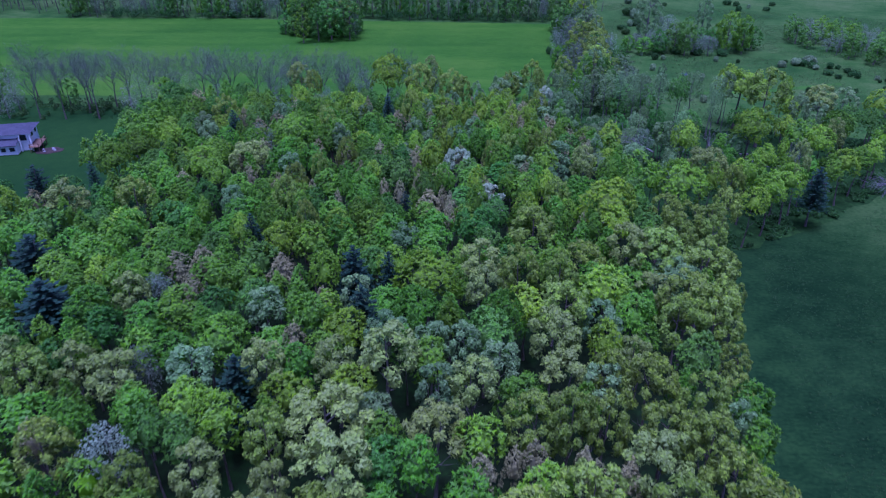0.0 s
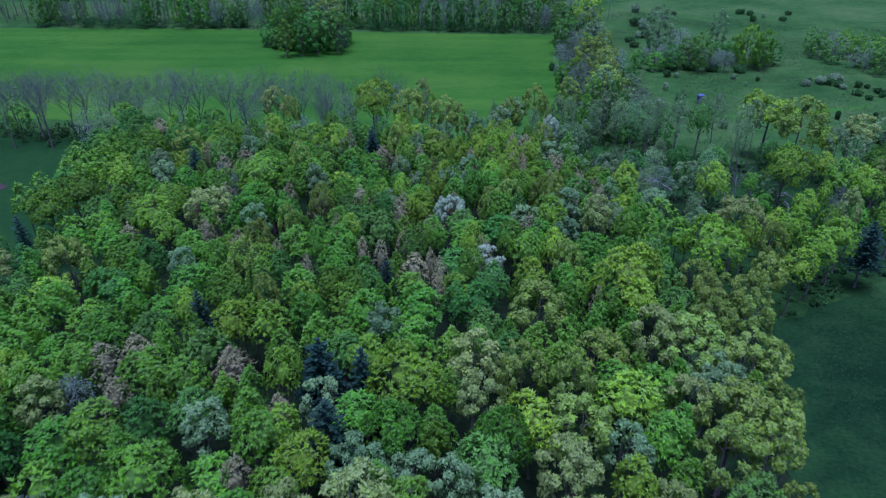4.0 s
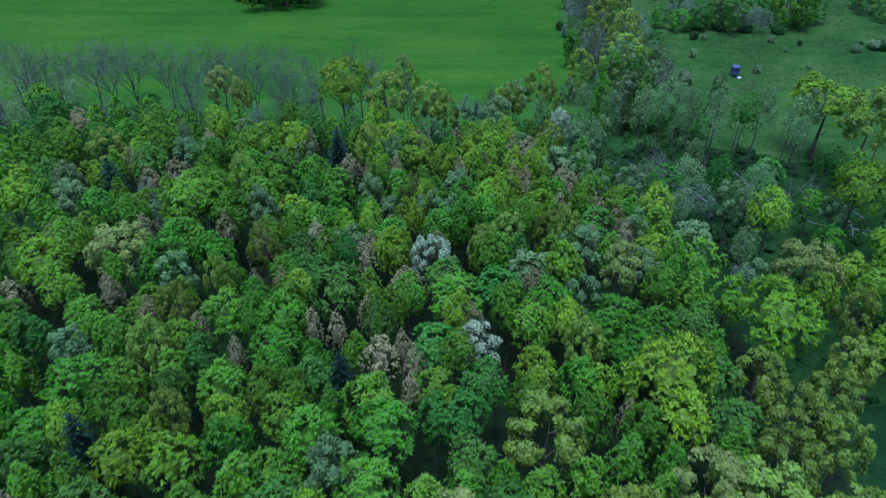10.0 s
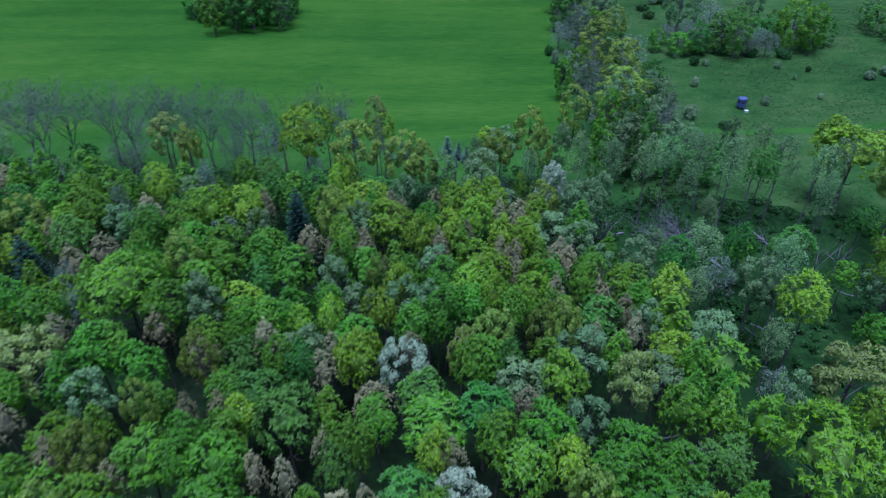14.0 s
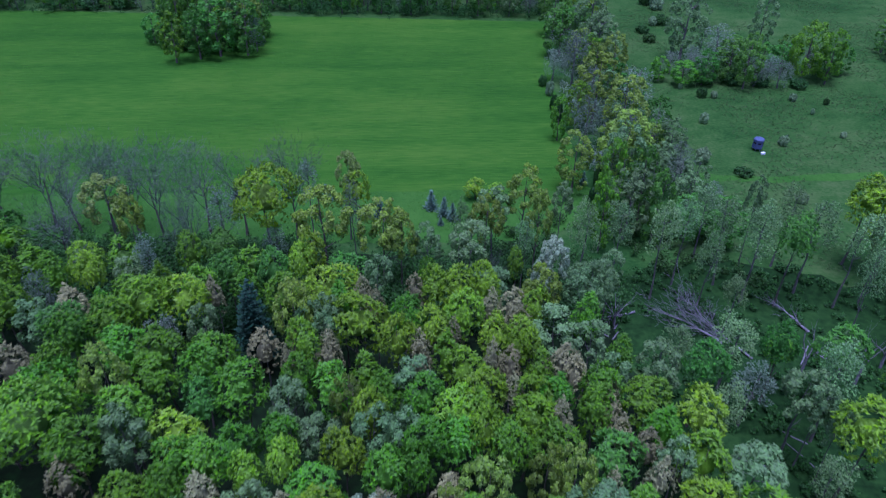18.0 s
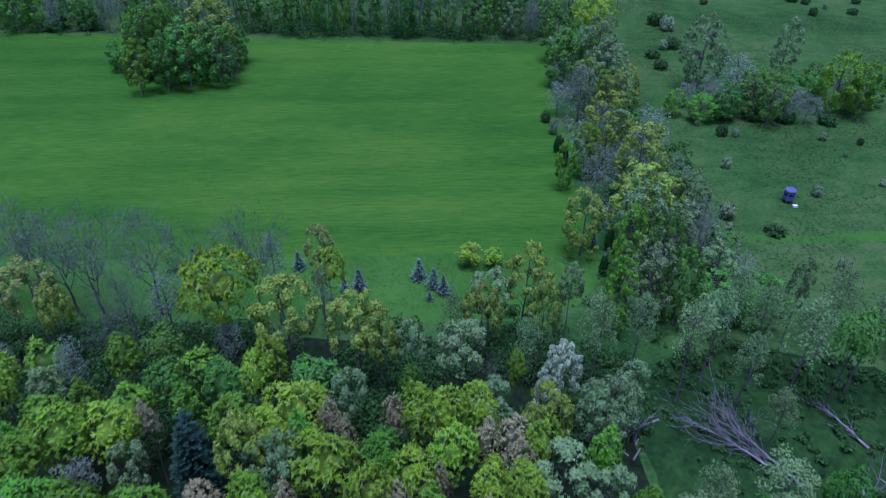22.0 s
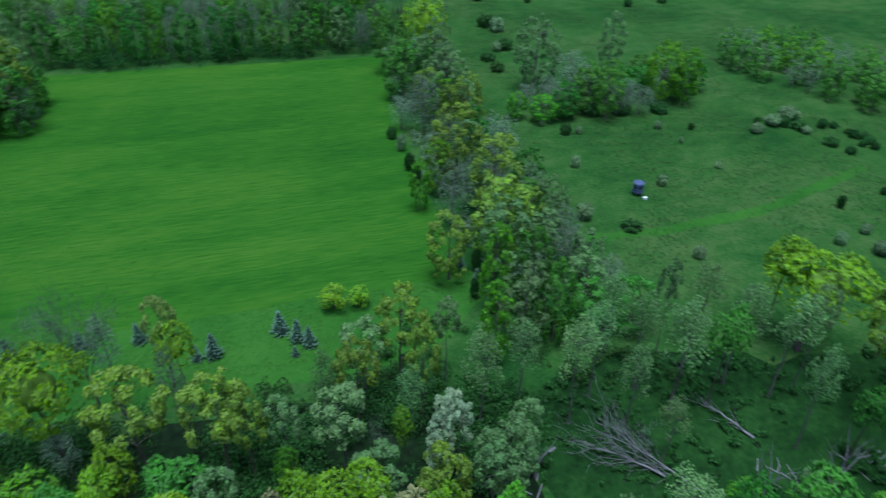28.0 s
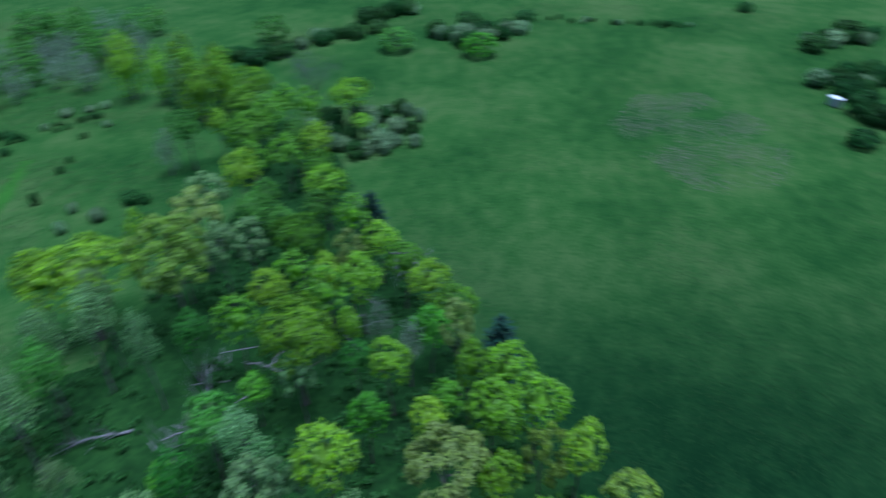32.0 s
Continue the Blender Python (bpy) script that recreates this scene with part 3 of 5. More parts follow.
def fill(poly, mix, gap, tries, seed, hscale=1.0, joined=False, limit=180, low=0.88):
    """Scatters trees of a mix over a piece of land; past the limit of a kind they join the common canopy."""
    rng = np.random.default_rng(seed)
    xs, ys = [p[0] for p in poly], [p[1] for p in poly]
    keys, shares = list(mix), np.array([mix[k] for k in mix], float)
    shares /= shares.sum()
    spots = np.array([(a, b, c) for a, b, c in PLANTED] or [(0, -999, 1)])
    for _ in range(tries):
        x, y = rng.uniform(min(xs), max(xs)), rng.uniform(min(ys), max(ys))
        if not inside(poly, x, y):
            continue
        key = keys[int(rng.choice(len(keys), p=shares))]
        r, h = KIND[key][1] * rng.uniform(0.8, 1.2), KIND[key][0] * rng.uniform(low, 1.05) * hscale
        if ((spots[:, 0] - x) ** 2 + (spots[:, 1] - y) ** 2 < (gap * (r + spots[:, 2])) ** 2).any():
            continue
        if joined or COUNT.get(key, 0) >= limit:
            JOINED.append((key, np.array(pose(x, y, 0, 0, 0, rng.uniform(0, 360)) @ Matrix.Diagonal((r / KIND[key][1], r / KIND[key][1], h / KIND[key][0], 1)))))
            PLANTED.append((x, y, r))
        else:
            plant(key, x, y, h, r, rng)
        spots = np.vstack([spots, (x, y, r)])


def join_canopy(name, label, category):
    """All trees that cannot be picked out singly, in one mesh."""
    mats, vs, fs, ms, at = [], [], [], [], 0
    for key, m in JOINED:
        for v, f, mat in LITE[key]:
            if mat not in mats:
                mats.append(mat)
            vs.append(np.asarray(v) @ m[:3, :3].T + m[:3, 3])
            fs.append(f + at)
            ms.append(np.full(len(f), mats.index(mat), np.int32))
            at += len(v)
    me = mesh_of(name, np.concatenate(vs), np.concatenate(fs), mats[0], smooth=True)
    for mat in mats[1:]:
        me.materials.append(mat)
    me.polygons.foreach_set("material_index", np.concatenate(ms))
    JOINED.clear()
    return tagged(new(name, me), label, category, kind="stuff")

# ---- trees that can be told apart: place, height and crown radius, by kind ----
for spot in [(119.6, 130.6, 11, 3.1), (14.6, 136.2, 8, 1), (-19.7, 139, 13, 1.5), (-20.8, 144.5, 13, 2.1), (-26.6, 150.9, 14, 3.1), (-9.7, 150.9, 14, 2.3), (-79, 151.2, 13, 3.4), (-70.3, 153, 13.5, 3.4), (-63, 152.4, 12, 3), (-58.7, 151.8, 12, 2.6), (-54, 154.6, 13, 3), (-49.6, 150, 14, 3.6), (-47.4, 154, 13, 3.2), (-42, 155, 12.5, 3.2), (-38, 153, 12, 2.8), (-34, 154, 13, 3), (-30.5, 153, 12, 2.8), (-21.2, 152.6, 12.5, 2.8), (-16.5, 152.5, 12, 2.6), (-74.5, 155, 12, 3), (-66.5, 156, 12, 3)]:
    plant("bare", *spot)
for spot in [(-5.3, 41.1, 11, 2), (-25.1, 43.6, 11, 1.5), (-22.4, 43.6, 11, 1.8), (24.7, 53.7, 11, 2.2), (4.4, 57.8, 11, 2.5), (-35, 58.8, 11, 1.9), (-24.8, 63.4, 11, 2), (-20.9, 64, 11, 2), (27.2, 80.9, 11, 2), (5.4, 80.9, 11, 1.8), (2.9, 81.4, 11, 1.1), (-18.6, 83, 11, 1.2), (6.9, 84.6, 11, 1.9), (27, 85.3, 11, 1.5), (-7.7, 85.8, 11, 1.5), (-18, 88.2, 11, 1.5), (-33.8, 91.5, 11, 1.6), (-2.8, 92.2, 11, 1.3), (27.1, 93, 11, 1.9), (-6.9, 97.5, 11, 2.6), (-9.5, 99.9, 11, 2.3), (-6.2, 103.2, 11, 1.1), (11.5, 103.6, 11, 1.1), (54.3, 110.6, 8, 1.7)]:
    plant("bluegreen", *spot)
for spot in [(-12.4, 115.7, 11, 1.4), (31.1, 118.9, 11, 1.7), (-45.1, 119.8, 11, 2.2), (79.3, 120.4, 9, 2.2), (44, 120.7, 11, 2.3), (39, 121.3, 11, 1.7), (153.7, 121.8, 5, 3.8), (-33.6, 122.5, 11, 2.2), (-26.8, 124.9, 11, 2.2), (81.5, 127.5, 9, 2.3), (-9.1, 133.5, 11, 1.9), (47, 136.2, 13, 2), (99.2, 144.9, 10, 2.7), (157.4, 149.8, 6, 3.9), (147.6, 198, 9, 5.1)]:
    plant("bluegreen", *spot)
for spot in [(36.1, 149.1, 11, 2.1), (36, 154.6, 12, 2.2), (68.5, 199.9, 11, 2.6), (61.3, 202.1, 7, 2.5), (66.7, 203.3, 9, 3), (-38, 217.2, 11, 3.1), (36.3, 218, 11, 3.8), (-34.2, 218.7, 13, 4.2), (-28.7, 219.3, 12, 3.7), (-44.4, 226.2, 13, 3.3), (37.1, 231.4, 12, 3.5)]:
    plant("bushy_bluegreen", *spot)
for spot in [(32.2, 173.7, 11, 3), (42.7, 184.5, 11, 3.4), (75.4, 200.2, 6, 2.9), (71.2, 201.3, 6, 2.5), (35.9, 202.1, 12, 3.8), (32.7, 204.8, 7, 2.5), (65.9, 208.8, 10, 4.6), (-27.2, 221.5, 8, 2.2)]:
    plant("bushy_grey", *spot)
for spot in [(31.5, 155.8, 12, 1.9), (29.1, 179, 8, 1.6), (32.8, 182.4, 9, 2.1), (57.4, 202, 5, 2.7), (85.6, 202, 11, 2.5), (81.6, 203.9, 12, 3.5), (53.4, 204.3, 5, 2), (39.9, 206, 9, 2.5), (-42.3, 215.1, 10, 2.6)]:
    plant("bushy_maple", *spot)
for spot in [(28.4, 162.7, 10, 2.7), (35.4, 165.1, 12, 3.8), (40.6, 168.8, 8, 2.2), (38, 172.6, 14, 3.5), (36.2, 185.2, 13, 3.6), (43.3, 200.3, 11, 2.9), (-31, 226.5, 15, 4.9)]:
    plant("bushy_olive", *spot)
for spot in [(32.7, 150.1, 11, 2.8), (34.9, 161, 12, 3), (43.1, 212.4, 11, 3.6), (61.4, 216.1, 14, 4.5), (42.1, 217.7, 14, 4), (79.9, 221, 13, 2.8), (-37.3, 235, 15, 3.4)]:
    plant("bushy_pale", *spot)
for spot in [(-13.9, 38.1, 12, 1.4), (-8.9, 39.2, 12, 3.1), (-19.7, 39.8, 12, 1.9), (17.1, 39.8, 12, 2.6), (-0.7, 44.2, 12, 2.6), (-9.9, 44.8, 13, 4.2), (2.9, 49.2, 12, 2.2), (-31.3, 51.6, 12, 2.6), (11.6, 51.6, 12, 2.6), (-17.2, 52, 12, 2.1), (-35.2, 52.4, 12, 2), (-41.9, 53.3, 12, 1.7), (-10.4, 53.3, 12, 2), (-5.2, 53.3, 12, 2.9), (18.4, 53.3, 12, 1.7), (11.2, 56.9, 12, 2.4), (-35, 65.1, 12, 2), (4.8, 65.1, 12, 1.8), (4.4, 70.6, 12, 2.7), (22.6, 73.9, 12, 2.6), (21.9, 100, 12, 1.7), (55.8, 100.9, 13, 1.6), (41, 101, 12, 3.5), (-30.8, 104.3, 12, 3.4)]:
    plant("cream", *spot)
for spot in [(67.3, 113.8, 12, 1.8), (73.7, 132.9, 12, 3.1), (-30.1, 145.7, 13, 2.7), (-2.8, 151.1, 13, 1.6)]:
    plant("cream", *spot)
for spot in [(-28.4, 42.3, 11, 2.8), (-29.2, 53.3, 11, 1.8), (-32.2, 66.8, 11, 1.9), (57, 105.9, 9, 1.7), (-29.4, 111.5, 11, 1.7), (-32.6, 116.1, 11, 1.4), (-17.7, 124, 11, 2), (-32.2, 131.1, 11, 1.7), (-23.1, 137.4, 11, 1.5), (-10, 140.8, 10, 1.6), (-1.5, 144.6, 13, 1.3), (-16.7, 145.1, 12, 2.4), (97.2, 147.9, 8, 2.2), (-7.5, 150.4, 13, 1.7), (127.7, 177.5, 8, 3.4)]:
    plant("grey", *spot)
for spot in [(24.9, 37.6, 11.5, 1), (3.2, 43.2, 11.5, 2), (-19.7, 45.2, 11.5, 2.4), (-23.1, 47.4, 11.5, 2.4), (16.4, 55.5, 11.5, 1.6), (-12.5, 62.4, 11.5, 1.5), (17.7, 64.5, 11.5, 2.8), (-13.8, 69.2, 11.5, 1.4), (-1.9, 69.2, 11.5, 4), (-19.3, 79.6, 11.5, 1.3), (-26.2, 80.6, 11.5, 1.3), (-13.5, 81.1, 11.5, 1.4), (22.5, 81.1, 11.5, 2), (22.4, 84.6, 13, 3.8), (16.9, 85.2, 11.5, 1.2), (11.4, 86.4, 11.5, 1.8), (14.9, 91.9, 11.5, 1.3), (34.5, 92.2, 13, 4.2), (4.8, 93.3, 11.5, 1.1), (40.5, 96.6, 11, 1.8), (46.3, 97.7, 12, 2.4), (-10.2, 97.8, 11.5, 1), (52.3, 99.9, 11, 1.6), (15.9, 100.4, 11.5, 1.8)]:
    plant("lime", *spot)
for spot in [(-1.5, 103.4, 11.5, 1.5), (-1.8, 105.4, 11.5, 1.9), (53.1, 107.1, 10, 2), (-7.1, 108.7, 11.5, 1), (-4.8, 109.2, 11.5, 1), (-0.1, 109.9, 11.5, 1.3), (40.6, 110.1, 13, 2.5), (10.7, 111.2, 11.5, 1.2), (64.4, 111.8, 11, 2.5), (58.1, 112.1, 9, 1.2), (10.9, 113.3, 11.5, 1.3), (14.6, 113.4, 11.5, 1.7), (8.9, 113.4, 11.5, 2), (1.7, 113.6, 11.5, 1.1), (15.5, 115.2, 11.5, 1.7), (11.1, 115.6, 11.5, 1.8), (65.1, 115.6, 10, 1.9), (53.8, 115.9, 13, 3.8), (9.7, 118.6, 11.5, 1.6), (110.6, 120.9, 5, 1.7), (14.7, 121.1, 11.5, 1), (-4.2, 121.3, 11.5, 1.3), (4, 121.4, 11.5, 1.4), (14.9, 122.2, 11.5, 1.5)]:
    plant("lime", *spot)
for spot in [(12.5, 122.5, 11.5, 1.3), (115.1, 123.4, 9, 3.7), (6.6, 123.5, 11.5, 1.5), (0.1, 124.8, 11.5, 2.6), (10.1, 125.2, 11.5, 1.6), (17, 126.5, 11.5, 1.2), (-4.1, 127.1, 11.5, 1.4), (-20.3, 128.2, 11.5, 2), (9.5, 129, 11.5, 1.6), (12.6, 129.5, 11.5, 1.4), (7.5, 130.2, 11.5, 1.8), (-27.2, 133, 11.5, 1.4), (-6.3, 134.2, 11.5, 1.6), (-28.1, 134.9, 11.5, 1.9), (-5.6, 135.9, 11.5, 1.8), (68.7, 137.4, 12, 1.7), (114, 140.1, 11, 3.7), (61.2, 140.7, 12.5, 5.4), (102, 141.3, 9, 1.8), (59.1, 144, 13, 2.4), (-11.3, 144.1, 15, 3.9), (-1.4, 149.4, 11, 1.7), (115.8, 149.9, 11, 3.5), (124.3, 166.5, 13, 3.2)]:
    plant("lime", *spot)
for spot in [(14.2, 160.8, 3.4, 1.7), (17, 160.6, 2.6, 1.4), (45.1, 235.6, 14, 4.8), (44.5, 90.5, 10, 2), (48.6, 94, 11, 2.5), (52.5, 96.5, 11, 2.3), (65, 104.5, 10, 2.3), (47, 103, 9, 1.8), (73.5, 111.5, 9, 2.2)]:
    plant("lime", *spot)
for spot in [(61, 101.5, 10, 2.2), (69, 108, 9, 2.3), (50, 101.5, 8, 1.6), (58.5, 104, 9, 2)]:
    plant("maple", *spot)
for spot in [(30.4, 85.6, 11.5, 2.4), (29, 76.6, 12, 2.4), (34.6, 78.6, 11, 2.3), (39.6, 87.6, 11, 2.2), (36.4, 84, 10.5, 2.4), (34.6, 73.6, 9.5, 2), (32.8, 66.6, 9.5, 1.9), (31.2, 61.5, 9, 1.7), (29.6, 55.5, 9, 1.8), (28, 51, 9, 1.8)]:
    plant("olive", *spot)
for spot in [(-2.5, 39.9, 11, 1.7), (26.4, 42.3, 11, 1.5), (-32.2, 44.9, 11, 1.6), (-27.1, 45.6, 11, 1.8), (27.7, 47, 11, 1.9), (-14.3, 53.3, 11, 1.8), (-1.6, 54.2, 11, 2.1), (-22.4, 56.9, 11, 3.1), (-31.6, 60.8, 11, 2.6), (-14.4, 60.8, 11, 2.2), (20.3, 60.8, 11, 1.9), (-37.8, 61.8, 11, 2.6), (-28, 61.8, 11, 2.3), (-26.9, 69.8, 11, 2.8), (-46.2, 71.1, 11, 2.5), (-34, 71.1, 11, 2.1), (-42.7, 73, 11, 2.6), (-12.8, 78.9, 11, 1.7), (-6.7, 79.4, 11, 2), (-0.9, 79.9, 11, 2.7), (19.3, 79.9, 11, 1.3), (-20.9, 80.9, 11, 1.4), (15.3, 80.9, 11, 1.4), (-9.1, 81.4, 11, 1.8)]:
    plant("maple", *spot)
for spot in [(-23.2, 82.4, 11, 1.4), (-2.4, 83, 11, 2.3), (10.3, 83, 11, 1.4), (-8.7, 83.5, 11, 1.4), (-11, 84.1, 11, 1.4), (-23.1, 85.5, 11, 1.4), (-27.3, 85.8, 11, 2.7), (-19.6, 85.8, 11, 1.5), (15.2, 85.8, 11, 1.5), (-11.2, 87, 11, 1.2), (4.7, 88.2, 11, 1.3), (-11.2, 89.5, 11, 2.3), (-26.1, 89.5, 11, 1.3), (-20.3, 90.8, 11, 1.6), (11.3, 92.3, 11, 1.9), (-14.4, 92.9, 11, 1.1), (-11.1, 92.9, 11, 1.9), (-29.8, 93.6, 11, 1.9), (-16.9, 93.6, 11, 2.4), (-1.1, 94.4, 11, 1.1), (-2.7, 95.1, 11, 1.1), (10, 95.2, 11, 1.4), (-14, 95.5, 11, 1.4), (-10.9, 95.9, 11, 1.4)]:
    plant("maple", *spot)
for spot in [(0.3, 97.5, 11, 1.4), (24.7, 97.6, 11, 1.4), (-34.4, 98.2, 11, 2), (-17.9, 99.5, 11, 1.2), (-12.4, 100.8, 11, 1.8), (8.1, 103, 11, 1.3), (-20.3, 103.4, 11, 1.8), (-52.7, 103.6, 11, 2.9), (151.3, 103.7, 5, 3.7), (9.8, 104, 11, 1.6), (-8.6, 104.2, 11, 1.2), (-36.6, 105.3, 11, 1.9), (-24.9, 105.3, 11, 2.2), (-23.1, 105.7, 11, 1.3), (-2.4, 107.2, 11, 1.9), (-15.6, 107.2, 11, 1.4), (-13.1, 107.5, 11, 1.2), (3.2, 108.1, 11, 1.4), (47.4, 108.2, 9, 1.8), (-50, 108.4, 11, 3), (5.6, 108.8, 11, 1.2), (-13.1, 109.8, 11, 1.4), (12.7, 110.2, 11, 1.4), (-32.1, 110.4, 11, 2)]:
    plant("maple", *spot)
for spot in [(-10.5, 110.5, 11, 1.6), (8.5, 110.7, 11, 1.5), (-20.7, 110.8, 11, 2.2), (-8.4, 110.9, 11, 1.7), (16.5, 110.9, 11, 1.7), (6.3, 111.1, 11, 1.7), (-5.2, 112.2, 11, 1.5), (-24.5, 112.5, 13, 4.2), (20.2, 113.4, 11, 1.2), (-37.2, 113.7, 11, 1.7), (-18.1, 114.7, 11, 2.1), (16.8, 114.9, 11, 1.3), (20.7, 115.1, 11, 1.7), (5.9, 115.7, 11, 1.5), (-25.1, 116.1, 11, 3.8), (3, 116.7, 11, 1.3), (-1.8, 116.8, 11, 2), (-9.2, 117, 11, 2.1), (-4.5, 117.6, 11, 1.2), (-17, 118.7, 11, 1.9), (-25, 119.2, 11, 1.4), (50.7, 119.3, 7, 1.6), (-13.6, 120.2, 11, 1.7), (71.1, 120.2, 11, 3)]:
    plant("maple", *spot)
for spot in [(-16.9, 121.2, 11, 2.2), (-12.5, 121.7, 11, 2), (-20.7, 122.6, 11, 2.2), (89.2, 122.8, 9, 2.4), (-25.3, 123.3, 11, 1.7), (40.6, 123.5, 7, 1.4), (4.9, 125.1, 11, 1.6), (-22.5, 125.3, 11, 2.1), (-46.2, 126.7, 11, 2.3), (-51.3, 128.2, 11, 1.9), (-7.3, 129.9, 11, 1.7), (-16, 131.4, 11, 1.6), (96.6, 134.4, 11, 3.9), (6.6, 134.7, 9, 1), (16.5, 136.1, 9, 1), (-18.4, 136.7, 11, 1.7), (28.9, 147.6, 11, 1.7), (-22.4, 160.7, 3, 1)]:
    plant("maple", *spot)
for spot in [(-24.9, 37.8, 12.5, 1.9), (22.2, 37.8, 12.5, 2.1), (-32.8, 41.3, 12.5, 2.2), (21.6, 41.3, 12.5, 2.2), (-14.9, 43.2, 12.5, 1.8), (10.9, 43.8, 12.5, 2), (13.7, 43.8, 12.5, 2), (19, 43.8, 12.5, 2.5), (7.9, 45.2, 12.5, 2.6), (23.3, 46.6, 12.5, 2.1), (18.9, 48.8, 12.5, 2.5), (-38.8, 51.2, 12.5, 2.3), (15.7, 51.2, 12.5, 1.7), (28.9, 60.3, 12.5, 2.5), (13, 61.3, 12.5, 3), (26.6, 62.4, 12.5, 3.2), (12.9, 66.9, 12.5, 1.9), (8.8, 68.1, 12.5, 2.1), (31.1, 70.6, 12.5, 3.2), (25.8, 73.2, 12.5, 3.6), (11.5, 79.3, 13, 3.3), (-17.4, 80, 12.5, 1.1), (31.1, 80.6, 12.5, 2.7), (-21.9, 87.8, 12.5, 1.7)]:
    plant("olive", *spot)
for spot in [(16.1, 89.2, 12.5, 1.5), (-43.7, 89.9, 12.5, 2.6), (42.5, 93.7, 12, 1.8), (-21.5, 93.9, 12.5, 1.6), (-18.5, 98.6, 12.5, 1), (-15.1, 103.3, 12.5, 1.3), (7.6, 104.3, 12.5, 1.1), (16.8, 106.4, 12.5, 1.3), (10.6, 106.6, 12.5, 1.8), (15, 107.6, 12.5, 1.1), (-0, 115, 12.5, 1), (-20.1, 117.6, 12.5, 1.6), (-6, 125.3, 12.5, 1.5), (-40.3, 126.2, 12.5, 2.3), (17.9, 129.1, 12.5, 1.8), (62, 130.6, 16, 4.0), (3.9, 138.4, 12, 2), (1.9, 139.6, 13, 2.8), (-4.4, 141.1, 14, 3.1), (19.4, 141.1, 13, 1.6), (13.6, 142, 12, 2.1), (-26.8, 143.3, 12, 1.6), (18.5, 146.7, 13, 2.5)]:
    plant("olive", *spot)
for spot in [(25.7, 44.3, 11, 1), (-0.5, 50, 11, 1.7), (14.6, 50, 11, 1.7), (-24.2, 51.6, 11, 2.1), (5.6, 53.3, 11, 1.8), (2.6, 56, 11, 1.4), (-6.1, 58.8, 11, 2.5), (-19, 62.3, 11, 1.8), (27.1, 69.8, 11, 3.2), (-29.7, 89.5, 11, 1.3), (17.1, 97.1, 11, 1.7), (35, 99.2, 11, 1.5), (-23.2, 99.9, 11, 1.7), (12.5, 101.7, 11, 2.2), (24.6, 101.8, 11, 2.1), (18.2, 104, 11, 2.3), (-6.4, 105.9, 11, 1.7), (25, 108.2, 11, 1.2), (31.9, 108.6, 10, 2.3), (2.2, 111.8, 11, 1.4), (-17, 111.9, 11, 1.5), (40, 112, 10, 1.1), (4.7, 112.1, 11, 1.4), (-2.3, 112.3, 11, 1.4)]:
    plant("pale", *spot)
for spot in [(-17.6, 113.2, 11, 1), (38.9, 113.7, 11, 1.3), (-4.9, 114.8, 11, 1.3), (-40.6, 114.8, 11, 1.7), (51.1, 115, 9, 1.6), (38.4, 115.2, 11, 2.1), (5.1, 117.5, 11, 1.8), (22.2, 117.9, 11, 1.1), (27, 119, 11, 1.8), (21.4, 121.8, 11, 1.6), (45.9, 122, 9, 1.5), (-2.6, 123.9, 11, 1), (18.7, 124.2, 11, 2.1), (-4.2, 124.9, 11, 1.2), (-2.7, 125.5, 11, 1), (69.5, 125.5, 11, 2), (-14.2, 125.7, 11, 1.2), (67.8, 128, 12, 2), (21.7, 128.8, 11, 1.3), (22.9, 130.2, 11, 2.4), (25.7, 132.3, 11, 1), (1.4, 132.6, 11, 1.4), (79.3, 133.8, 11, 2.6), (56.6, 135.7, 14, 1.4)]:
    plant("pale", *spot)
for spot in [(11.3, 136.5, 12, 2.3), (7.3, 138.2, 11, 1.5), (45.8, 143.9, 13, 1.2), (15, 145.7, 11, 2.1), (23.1, 146.2, 11, 1.4)]:
    plant("pale", *spot)
for spot in [(-19.3, 50.4, 11.5, 2.8), (-8.8, 62.4, 11.5, 2.4), (-43.4, 63.4, 11.5, 4.3), (-6.2, 69.2, 11.5, 1.8), (-10.7, 70.5, 11.5, 2.7), (-49.8, 73.1, 11.5, 4), (-24.2, 78.6, 11.5, 1.7), (-4.9, 85.5, 11.5, 1.7), (-59.7, 94.3, 11.5, 3.1), (-52.2, 96.3, 11.5, 1.6), (57, 97.2, 10, 2.4), (81.5, 114.3, 8, 2.2), (-37, 119.2, 11.5, 2.1), (-10, 126.3, 11.5, 1.8), (-10.5, 127.8, 11.5, 1.9)]:
    plant("pine", *spot)
